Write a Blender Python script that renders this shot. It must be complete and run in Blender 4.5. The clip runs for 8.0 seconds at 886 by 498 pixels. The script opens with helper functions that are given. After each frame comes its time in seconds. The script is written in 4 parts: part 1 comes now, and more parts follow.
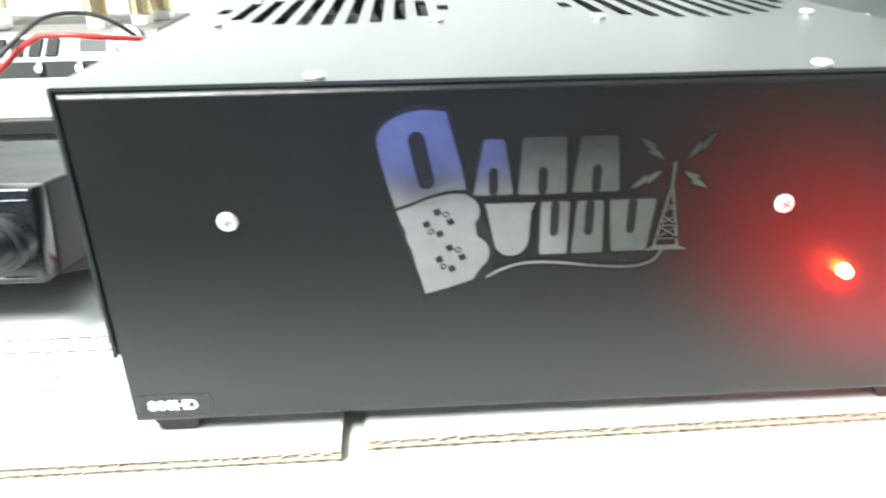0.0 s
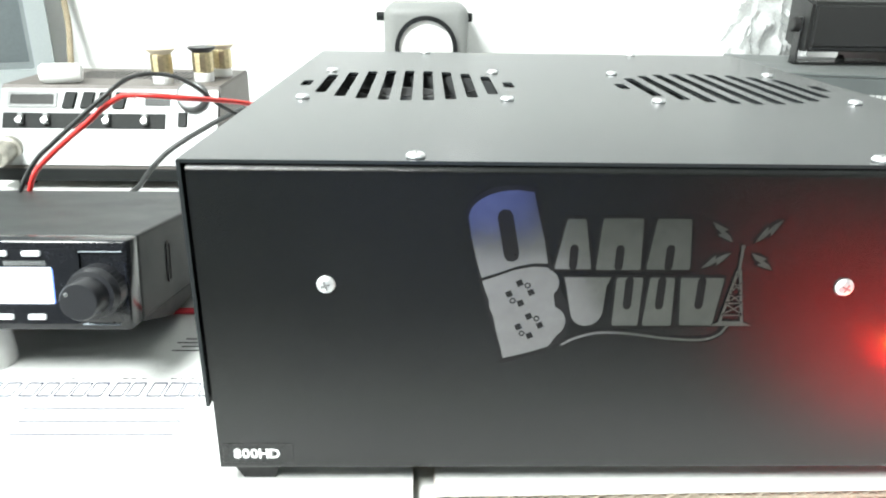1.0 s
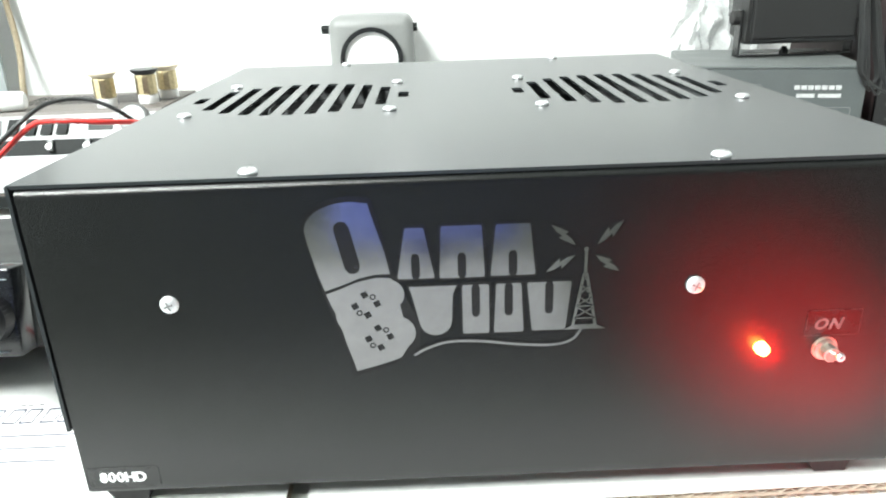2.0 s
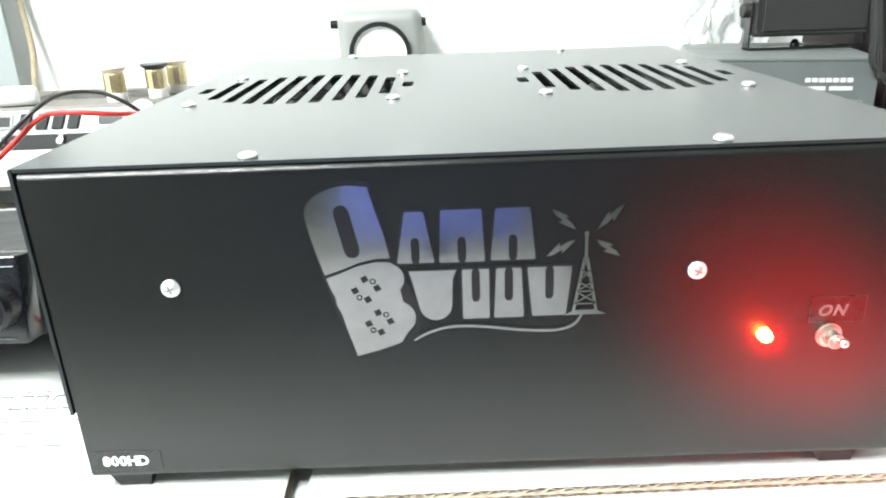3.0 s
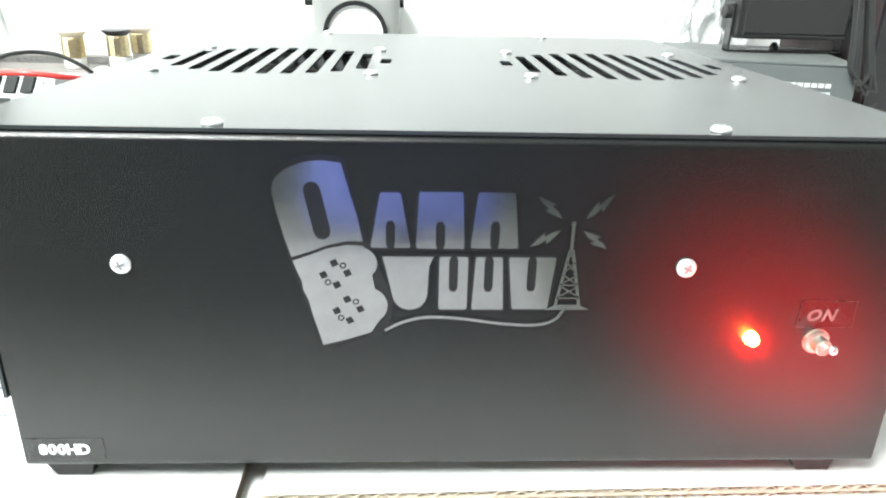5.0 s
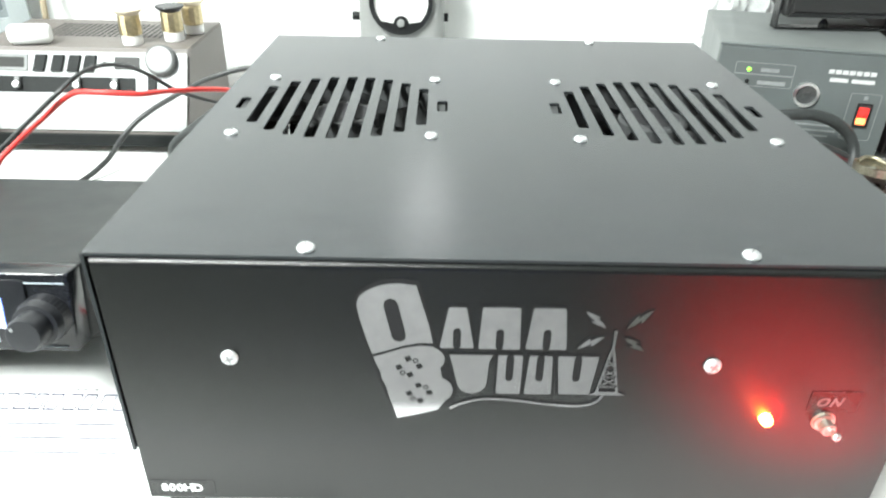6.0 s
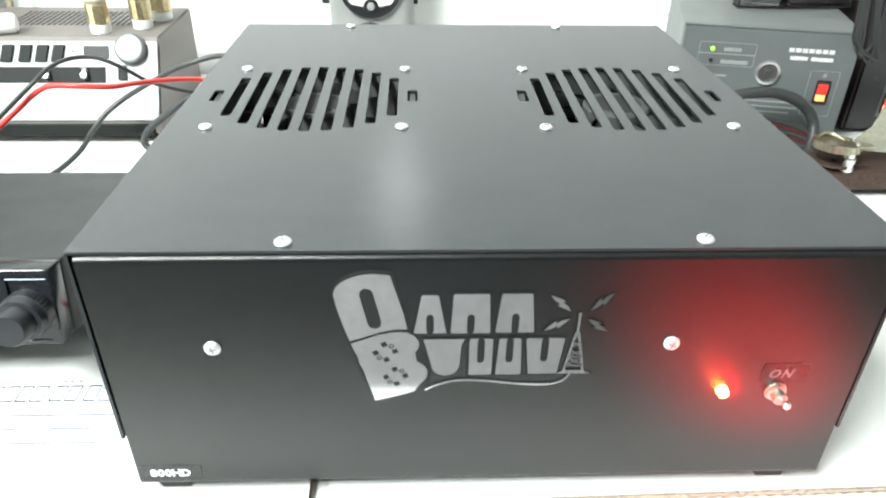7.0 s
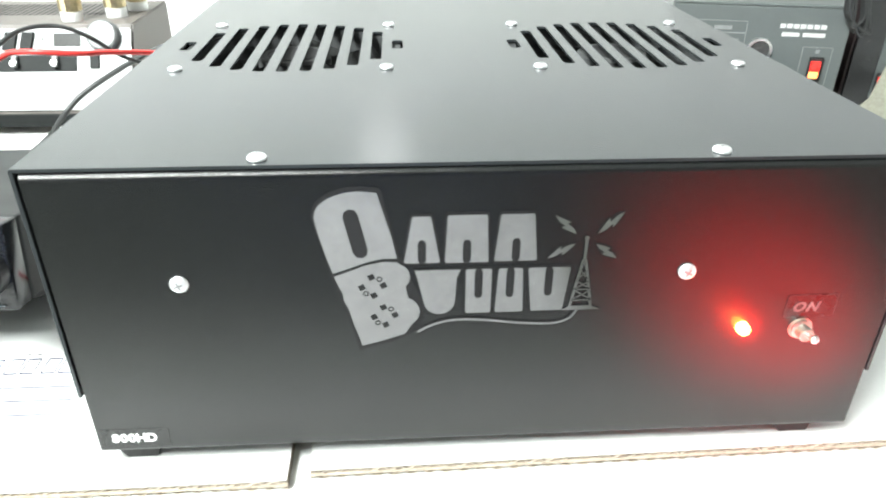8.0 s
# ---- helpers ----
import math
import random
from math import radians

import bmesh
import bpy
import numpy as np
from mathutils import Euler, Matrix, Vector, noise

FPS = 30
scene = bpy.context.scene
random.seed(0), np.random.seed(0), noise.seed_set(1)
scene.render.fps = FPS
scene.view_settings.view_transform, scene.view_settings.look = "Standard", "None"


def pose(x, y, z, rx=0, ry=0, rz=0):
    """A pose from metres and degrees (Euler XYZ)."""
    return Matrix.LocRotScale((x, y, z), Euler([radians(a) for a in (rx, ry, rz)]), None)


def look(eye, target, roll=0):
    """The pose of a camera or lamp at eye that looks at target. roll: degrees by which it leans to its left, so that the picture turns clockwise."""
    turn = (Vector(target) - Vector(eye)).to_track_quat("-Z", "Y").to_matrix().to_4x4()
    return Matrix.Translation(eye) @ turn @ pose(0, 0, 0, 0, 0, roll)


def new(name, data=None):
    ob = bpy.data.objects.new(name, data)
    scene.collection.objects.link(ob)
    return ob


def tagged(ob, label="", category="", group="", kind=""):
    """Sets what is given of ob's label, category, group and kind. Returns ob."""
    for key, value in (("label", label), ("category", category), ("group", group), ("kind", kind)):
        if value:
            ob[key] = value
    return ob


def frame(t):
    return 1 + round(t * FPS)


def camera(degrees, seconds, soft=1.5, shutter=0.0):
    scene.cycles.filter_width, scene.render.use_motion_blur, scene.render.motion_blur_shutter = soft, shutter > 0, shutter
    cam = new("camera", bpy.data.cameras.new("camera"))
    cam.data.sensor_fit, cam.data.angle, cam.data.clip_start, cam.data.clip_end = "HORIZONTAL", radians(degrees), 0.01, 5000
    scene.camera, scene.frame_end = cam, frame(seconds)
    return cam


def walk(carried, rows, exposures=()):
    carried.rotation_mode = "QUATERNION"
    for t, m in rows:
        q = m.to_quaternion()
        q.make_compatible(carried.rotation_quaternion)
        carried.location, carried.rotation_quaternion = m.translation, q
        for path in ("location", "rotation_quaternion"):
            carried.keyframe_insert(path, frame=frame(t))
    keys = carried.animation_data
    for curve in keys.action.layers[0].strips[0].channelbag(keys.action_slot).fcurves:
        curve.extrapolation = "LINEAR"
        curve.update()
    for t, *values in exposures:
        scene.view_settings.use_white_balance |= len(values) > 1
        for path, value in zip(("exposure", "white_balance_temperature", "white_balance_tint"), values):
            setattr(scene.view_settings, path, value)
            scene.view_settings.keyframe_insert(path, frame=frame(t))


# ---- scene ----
# ---- camera and its walk ----
cam = camera(63.3, 8.0, soft=2.0, shutter=0.4)
PATH = [
    (0, (-0.0534, -0.2340, 0.1927), (-0.0084, 0.6653, -0.2424), -0.84),
    (0.2, (-0.0668, -0.2396, 0.1971), (-0.0336, 0.6685, -0.2205), 0.15),
    (0.5, (-0.0803, -0.2448, 0.2051), (-0.0519, 0.6757, -0.1845), 1.44),
    (1, (-0.0799, -0.2482, 0.2067), (-0.0530, 0.6802, -0.1638), 0.95),
    (1.2, (-0.0638, -0.2427, 0.2145), (-0.0216, 0.6869, -0.1516), 0.89),
    (1.5, (-0.0386, -0.2400, 0.2078), (0.0302, 0.6939, -0.1431), 1.10),
    (1.7, (-0.0272, -0.2434, 0.2073), (0.0173, 0.6903, -0.1482), -0.25),
    (2.8, (-0.0102, -0.2497, 0.2027), (-0.0223, 0.6820, -0.1602), -2.74),
    (3, (-0.0124, -0.2490, 0.2013), (-0.0172, 0.6838, -0.1592), -2.18),
    (3.5, (-0.0180, -0.2516, 0.1965), (-0.0278, 0.6853, -0.1529), -2.02),
    (4, (-0.0135, -0.2521, 0.1856), (-0.0125, 0.6837, -0.1671), -1.73),
    (4.2, (-0.0109, -0.2482, 0.1838), (0.0003, 0.6854, -0.1744), -1.81),
    (5.3, (-0.0204, -0.2315, 0.2075), (0.0272, 0.6881, -0.1825), 2.24),
    (5.5, (-0.0223, -0.2302, 0.2336), (-0.0056, 0.6585, -0.2246), 0.59),
    (5.7, (-0.0247, -0.2207, 0.2502), (0.0325, 0.6451, -0.2469), 2.99),
    (6, (-0.0316, -0.2322, 0.2814), (-0.0266, 0.6313, -0.2230), 1.17),
    (6.5, (-0.0287, -0.2377, 0.3011), (-0.0076, 0.6127, -0.2246), 0.66),
    (7, (-0.0292, -0.2409, 0.2935), (0.0069, 0.6046, -0.2392), 0.88),
    (7.5, (-0.0374, -0.2387, 0.2572), (0.0043, 0.6161, -0.2602), -0.33),
    (8, (-0.0315, -0.2389, 0.2407), (0.0256, 0.6300, -0.2510), 0.45),
]
EXPOSURES = [(0.0, 0.56), (0.5, 0.44), (1.0, 0.03), (1.5, 0.02), (2.8, 0.24), (3.5, 0.41), (4.2, 0.47), (5.5, 0.34), (6.5, 0.12), (7.0, 0.16), (8.0, 0.35)]
walk(cam, [(t, look(eye, target, roll)) for t, eye, target, roll in PATH], EXPOSURES)

# ---- world and exposure ----
world = bpy.data.worlds.new("world")
scene.world = world
world.use_nodes = True
world.node_tree.nodes["Background"].inputs[0].default_value = (0.9, 0.95, 1.0, 1)
world.node_tree.nodes["Background"].inputs[1].default_value = 0.02


def area_lamp(name, eye, target, sx, sy, watts, colour):
    data = bpy.data.lights.new(name, "AREA")
    data.shape, data.size, data.size_y, data.energy, data.color = "RECTANGLE", sx, sy, watts, colour
    ob = new(name, data)
    ob.matrix_world = look(eye, target)
    return ob


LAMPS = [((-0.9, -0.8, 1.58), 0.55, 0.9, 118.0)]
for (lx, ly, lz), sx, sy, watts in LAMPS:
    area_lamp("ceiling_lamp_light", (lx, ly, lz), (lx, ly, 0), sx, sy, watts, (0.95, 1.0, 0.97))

PENDANT = (-0.046, 0.43, 0.342)
bulb = bpy.data.lights.new("pendant_light", "POINT")
bulb.energy, bulb.color, bulb.shadow_soft_size = 0.08, (0.97, 0.98, 1.0), 0.012
new("pendant_light", bulb).location = PENDANT

# added floating spots, tight and wide, that throw the indicator's haze on the panel
for watts, eye, aim, radius, cone, fade in ((0.06, (0.12, -0.02, 0.054), (0.112, 0.1, 0.065), 0.003, 160, 1.0), (0.88, (0.154, -0.06, 0.025), (0.137, 0, 0.062), 0.059, 132, 1.0)):
    glow = bpy.data.lights.new("indicator_haze_helper", "SPOT")
    glow.energy, glow.color, glow.shadow_soft_size = watts, (1.0, 0.006, 0.009), radius
    glow.spot_size, glow.spot_blend = radians(cone), fade
    new("indicator_haze_helper", glow).matrix_world = look(eye, aim)

# ---- materials ----
def rgb(c):
    return (*c, 1) if len(c) == 3 else c


def mat(name, base, rough=0.5, metal=0.0, vary=0.12, scale=40.0, bump=0.0, grain=400.0, coat=0.0, emit=None, power=0.0, spec=0.5, trans=0.0, alpha=1.0, rvar=0.12):
    m = bpy.data.materials.new(name)
    m.use_nodes = True
    nt = m.node_tree
    n, l = nt.nodes, nt.links
    b = n["Principled BSDF"]
    b.inputs["Metallic"].default_value = metal
    b.inputs["Specular IOR Level"].default_value = spec
    b.inputs["Coat Weight"].default_value = coat
    b.inputs["Transmission Weight"].default_value = trans
    b.inputs["Alpha"].default_value = alpha
    tc = n.new("ShaderNodeTexCoord")
    big, fine = n.new("ShaderNodeTexNoise"), n.new("ShaderNodeTexNoise")
    for node, s, d in ((big, scale, 4), (fine, grain, 2)):
        node.inputs["Scale"].default_value, node.inputs["Detail"].default_value = s, d
        l.new(tc.outputs["Object"], node.inputs["Vector"])
    add = n.new("ShaderNodeMath")
    add.operation = "ADD"
    l.new(big.outputs["Fac"], add.inputs[0])
    l.new(fine.outputs["Fac"], add.inputs[1])
    ramp = n.new("ShaderNodeMapRange")
    ramp.clamp = False
    ramp.inputs["From Min"].default_value, ramp.inputs["From Max"].default_value = 0.6, 1.4
    ramp.inputs["To Min"].default_value, ramp.inputs["To Max"].default_value = 1 - vary, 1 + vary
    l.new(add.outputs[0], ramp.inputs["Value"])
    mul = n.new("ShaderNodeVectorMath")
    mul.operation = "SCALE"
    mul.inputs[0].default_value = base[:3]
    l.new(ramp.outputs[0], mul.inputs["Scale"])
    l.new(mul.outputs[0], b.inputs["Base Color"])
    rr = n.new("ShaderNodeMapRange")
    rr.clamp = False
    rr.inputs["From Min"].default_value, rr.inputs["From Max"].default_value = 0.3, 0.7
    rr.inputs["To Min"].default_value, rr.inputs["To Max"].default_value = rough * (1 - rvar), min(1.0, rough * (1 + rvar))
    l.new(big.outputs["Fac"], rr.inputs["Value"])
    l.new(rr.outputs[0], b.inputs["Roughness"])
    if bump:
        bp = n.new("ShaderNodeBump")
        bp.inputs["Strength"].default_value, bp.inputs["Distance"].default_value = bump, 0.001
        l.new(fine.outputs["Fac"], bp.inputs["Height"])
        l.new(bp.outputs[0], b.inputs["Normal"])
    if emit:
        b.inputs["Emission Color"].default_value, b.inputs["Emission Strength"].default_value = rgb(emit), power
    return m


M = {
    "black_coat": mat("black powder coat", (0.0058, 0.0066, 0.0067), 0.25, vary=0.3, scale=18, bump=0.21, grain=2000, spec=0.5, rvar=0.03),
    # same coat as the front panel; paler base stands for light on the top
    "black_coat_lit": mat("black powder coat, lit top", (0.028, 0.032, 0.0345), 0.22, vary=0.08, scale=9, bump=0.06, grain=2600, spec=0.4, rvar=0.02),
    "fan_plastic": mat("fan plastic", (0.06, 0.063, 0.064), 0.62, vary=0.2, spec=0.25),
    "fan_sticker": mat("fan sticker", (0.03, 0.03, 0.032), 0.7, spec=0.2),
    "zinc": mat("zinc screw", (0.8, 0.81, 0.82), 0.5, 0.85, vary=0.15, scale=300),
    "recess": mat("screw recess", (0.28, 0.28, 0.28), 0.5, 0.6),
    "chrome": mat("chrome", (0.85, 0.85, 0.85), 0.3, 1.0, vary=0.08),
    "foil": mat("silver foil", (0.54, 0.535, 0.545), 0.11, 1.0, vary=0.12, scale=60, bump=0.014, grain=260),
    "sticker_black": mat("glossy black vinyl", (0.012, 0.012, 0.013), 0.14, vary=0.2),
    "rubber": mat("black rubber", (0.022, 0.022, 0.022), 0.6, vary=0.3, bump=0.1),
    "led_red": mat("red indicator", (0.9, 0.05, 0.03), 0.2, emit=(1.0, 0.3, 0.05), power=45.0),
    "label_film": mat("label film", (0.0058, 0.0066, 0.0067), 0.27, vary=0.3, scale=150, bump=0.15, grain=2000, spec=0.5),
    "tape_edge": mat("clear tape edge", (0.03, 0.03, 0.03), 0.3, vary=0.6, scale=200),
    "white_ink": mat("white ink", (0.82, 0.82, 0.82), 0.5, vary=0.05),
    "pale_ink": mat("pale worn ink", (0.12, 0.113, 0.113), 0.4, vary=0.25, scale=200),
    "carton_white": mat("white carton liner", (0.66, 0.67, 0.66), 0.62, vary=0.04, scale=14, bump=0.06, grain=700),
    "kraft": mat("kraft paper core", (0.43, 0.37, 0.3), 0.85, vary=0.25, scale=150, bump=0.2),
    "blue_ink": mat("blue ink", (0.07, 0.075, 0.125), 0.6, vary=0.3, scale=200),
    "dark_ink": mat("dark ink", (0.035, 0.035, 0.045), 0.6, vary=0.3, scale=200),
    "table_white": mat("white laminate", (0.82, 0.83, 0.82), 0.45, vary=0.04, scale=6, bump=0.02),
    "wall": mat("white wall paint", (0.84, 0.85, 0.84), 0.75, vary=0.03, scale=5, bump=0.08, grain=250),
    # for the unseen south wall: darkened so the front panel reflects little light
    "wall_darkened": mat("wall paint darkened for reflections", (0.052, 0.062, 0.06), 0.75, vary=0.05, scale=5, bump=0.08, grain=250),
    "ceiling": mat("ceiling board", (0.8, 0.81, 0.8), 0.85, vary=0.04, scale=8, bump=0.1),
    "floor": mat("grey-green floor", (0.16, 0.168, 0.152), 0.7, vary=0.25, scale=12, bump=0.2),
    "radio_case": mat("dark radio case", (0.028, 0.031, 0.031), 0.5, vary=0.2, scale=30, bump=0.1, grain=2400, spec=0.3),
    "radio_face": mat("glossy radio face", (0.012, 0.013, 0.016), 0.16, vary=0.2),
    "radio_trim": mat("silver trim", (0.6, 0.62, 0.63), 0.25, 0.9),
    "radio_line": mat("dull blue-grey trim", (0.2, 0.23, 0.26), 0.4, 0.5),
    "button": mat("lit button", (0.75, 0.77, 0.78), 0.3, emit=(0.9, 0.95, 1.0), power=0.25),
    "screen": mat("lit display", (0.2, 0.25, 0.35), 0.2, emit=(0.85, 0.92, 1.0), power=2.4),
    "screen_edge": mat("lit display edge", (0.1, 0.15, 0.5), 0.2, emit=(0.2, 0.35, 1.0), power=1.2),
    "white_plastic": mat("white plastic", (0.8, 0.8, 0.79), 0.4, vary=0.04),
    "scan_case": mat("brown vinyl case", (0.15, 0.135, 0.125), 0.55, vary=0.2, scale=60, bump=0.25, grain=900),
    "scan_panel": mat("silver painted panel", (0.33, 0.343, 0.343), 0.42, 0.15, vary=0.05, scale=20),
    "scan_dark": mat("dark plastic trim", (0.014, 0.016, 0.016), 0.5, vary=0.2, spec=0.15),
    "smoked": mat("smoked window", (0.03, 0.031, 0.03), 0.4, vary=0.2, spec=0.2),
    "dial_silver": mat("dull silver plastic", (0.15, 0.155, 0.155), 0.45, 0.4, vary=0.1),
    "brass": mat("brass", (0.6, 0.5, 0.31), 0.34, 1.0, vary=0.25, scale=160),
    "cap_cream": mat("cream plastic cap", (0.6, 0.52, 0.4), 0.5, vary=0.1),
    "cap_black": mat("black plastic cap", (0.014, 0.015, 0.018), 0.4),
    "meter_grey": mat("grey meter case", (0.25, 0.257, 0.252), 0.45, vary=0.06, scale=25, bump=0.05),
    "meter_face": mat("white meter dial", (0.84, 0.84, 0.83), 0.35, vary=0.02),
    "black_gloss": mat("black gloss plastic", (0.02, 0.021, 0.022), 0.25, vary=0.2),
    "ps_case": mat("grey steel case", (0.165, 0.178, 0.175), 0.5, vary=0.12, scale=30, bump=0.08, grain=1200),
    "ps_face": mat("dark grey face plate", (0.112, 0.129, 0.128), 0.5, vary=0.12, scale=30, bump=0.05, grain=1200),
    "ps_print": mat("light grey print", (0.27, 0.29, 0.29), 0.5, vary=0.15, scale=200),
    "led_green": mat("green indicator", (0.2, 0.8, 0.1), 0.25, emit=(0.4, 1.0, 0.06), power=1.3),
    "rocker": mat("lit red rocker", (0.8, 0.04, 0.03), 0.25, emit=(1.0, 0.03, 0.03), power=0.45),
    "rocker_hot": mat("lit rocker lens", (0.9, 0.2, 0.1), 0.25, emit=(1.0, 0.3, 0.07), power=3.2),
    "wire_red": mat("red wire", (0.75, 0.045, 0.04), 0.35, vary=0.1),
    "wire_black": mat("black wire", (0.03, 0.032, 0.032), 0.4, vary=0.2),
    "speaker": mat("black speaker case", (0.022, 0.023, 0.023), 0.5, vary=0.2, bump=0.2, grain=900),
    "grille": mat("speaker grille cloth", (0.02, 0.021, 0.021), 0.75, vary=0.5, scale=500, bump=0.4, grain=1500),
    "clamp_metal": mat("tarnished brass plate", (0.42, 0.39, 0.3), 0.38, 1.0, vary=0.35, scale=90),
    "bubble": mat("bubble film", (0.72, 0.74, 0.74), 0.25, vary=0.2, scale=70, trans=0.2, alpha=0.7),
    "clamp_pale": mat("pale worn metal", (0.33, 0.33, 0.27), 0.5, 0.4, vary=0.25, scale=120),
    "wire_maroon": mat("dark red wire", (0.06, 0.008, 0.01), 0.45, vary=0.2),
    "cable_dark": mat("dark cable sheath", (0.03, 0.034, 0.034), 0.5, vary=0.25, scale=90),
    "maroon_case": mat("black-red enamel", (0.04, 0.028, 0.029), 0.45, vary=0.2, scale=40, bump=0.05),
    "case_grey": mat("pale grey enamel", (0.34, 0.375, 0.38), 0.5, vary=0.06, scale=15),
    "case_mid": mat("mid grey enamel", (0.2, 0.225, 0.23), 0.55, vary=0.08, scale=18),
    "case_inset": mat("grey inset panel", (0.11, 0.13, 0.135), 0.55, vary=0.1, scale=20),
    "wood": mat("raw wood batten", (0.3, 0.25, 0.17), 0.7, vary=0.3, scale=35, bump=0.2),
    # cloth of the added chair, toned for what the emblem reflects
    "blue_cloth": mat("blue upholstery", (0.15, 0.19, 0.52), 0.85, vary=0.2, scale=60, bump=0.3),
    "grey_cloth": mat("grey upholstery", (0.2, 0.2, 0.2), 0.9, vary=0.2, scale=60, bump=0.3),
    "lamp_glow": mat("lamp diffuser", (0.9, 0.9, 0.9), 0.5, emit=(0.95, 1.0, 0.97), power=6.0),
    "tube_glow": mat("frosted lamp tube", (0.9, 0.9, 0.9), 0.5, emit=(0.97, 1.0, 0.98), power=3.5),
    "nickel": mat("worn nickel", (0.5, 0.48, 0.43), 0.45, 1.0, vary=0.25, scale=150),
    "mark_ink": mat("pale grey print", (0.62, 0.64, 0.64), 0.5, vary=0.2, scale=300),
    "socket_inside": mat("dull metal inside", (0.1, 0.105, 0.105), 0.45, 0.5, vary=0.3, scale=200),
    "rust": mat("rusty steel", (0.07, 0.045, 0.035), 0.6, 0.4, vary=0.4, scale=120),
    "red_plastic": mat("red plastic", (0.5, 0.03, 0.04), 0.4),
}


# ---- mesh helpers ----
def link(name, bm, material, parent=None, label="", smooth=False):
    mesh = bpy.data.meshes.new(name)
    bm.normal_update()
    bm.to_mesh(mesh)
    bm.free()
    mesh.materials.append(M[material])
    if smooth:
        for p in mesh.polygons:
            p.use_smooth = True
        mesh.set_sharp_from_angle(angle=radians(38))
    ob = new(name, mesh)
    if parent:
        ob.parent = parent
    if label:
        ob["label"] = label
    return ob


def part(name, bm, material, parent, label="", smooth=False):
    return link(name, bm, material, parent, label, smooth)


def share(name, ob, parent, m):
    """Another part on the same mesh."""
    o = new(name, ob.data)
    o.parent = parent
    o.matrix_basis = m
    return o


def thing(name, label, category, m=None, group="", kind=""):
    ob = new(name)
    ob.empty_display_size = 0.02
    if m is not None:
        ob.matrix_basis = m
    return tagged(ob, label, category, group, kind)


def block(x0, x1, y0, y1, z0, z1, bevel=0.0, segs=2, bm=None):
    bm = bm or bmesh.new()
    made = bmesh.ops.create_cube(bm, size=1.0, matrix=Matrix.Translation(((x0 + x1) / 2, (y0 + y1) / 2, (z0 + z1) / 2)) @ Matrix.Diagonal((x1 - x0, y1 - y0, z1 - z0, 1)))
    if bevel:
        edges = list({e for v in made["verts"] for e in v.link_edges})
        bmesh.ops.bevel(bm, geom=edges, offset=bevel, segments=segs, affect="EDGES", profile=0.5)
    return bm


def lathe(profile, segs=20, m=None, bm=None):
    """A turned solid round z from (radius, height) pairs."""
    bm = bm or bmesh.new()
    m = m or Matrix()
    rings = []
    for r, z in profile:
        if r < 1e-6:
            rings.append([bm.verts.new(m @ Vector((0, 0, z)))])
        else:
            rings.append([bm.verts.new(m @ Vector((r * math.cos(2 * math.pi * k / segs), r * math.sin(2 * math.pi * k / segs), z))) for k in range(segs)])
    for a, b in zip(rings, rings[1:]):
        for k in range(segs):
            j = (k + 1) % segs
            if len(a) == 1 and len(b) > 1:
                bm.faces.new((a[0], b[j], b[k]))
            elif len(b) == 1 and len(a) > 1:
                bm.faces.new((a[k], a[j], b[0]))
            elif len(a) > 1:
                bm.faces.new((a[k], a[j], b[j], b[k]))
    if len(rings[0]) > 1:
        bm.faces.new(rings[0])
    if len(rings[-1]) > 1:
        bm.faces.new(rings[-1])
    bmesh.ops.recalc_face_normals(bm, faces=bm.faces)
    return bm


def spline(points, n=10):
    pts = [Vector(p) for p in points]
    pts = [2 * pts[0] - pts[1]] + pts + [2 * pts[-1] - pts[-2]]
    out = []
    for a, b, c, d in zip(pts, pts[1:], pts[2:], pts[3:]):
        for k in range(n):
            t = k / n
            out.append(0.5 * (2 * b + (c - a) * t + (2 * a - 5 * b + 4 * c - d) * t * t + (3 * b - a - 3 * c + d) * t ** 3))
    return out + [pts[-2]]


def tube(points, r, segs=10, n=10, bm=None, smooth_path=True):
    bm = bm or bmesh.new()
    path = spline(points, n) if smooth_path else [Vector(p) for p in points]
    rings, side = [], None
    for k, p in enumerate(path):
        way = (path[min(k + 1, len(path) - 1)] - path[max(k - 1, 0)]).normalized()
        if side is None:
            side = way.orthogonal().normalized()
        side = (side - way * side.dot(way)).normalized()
        up = way.cross(side)
        rings.append([bm.verts.new(p + r * (side * math.cos(a) + up * math.sin(a))) for a in (2 * math.pi * j / segs for j in range(segs))])
    for a, b in zip(rings, rings[1:]):
        for j in range(segs):
            bm.faces.new((a[j], a[(j + 1) % segs], b[(j + 1) % segs], b[j]))
    bm.faces.new(rings[0][::-1])
    bm.faces.new(rings[-1])
    bmesh.ops.recalc_face_normals(bm, faces=bm.faces)
    return bm


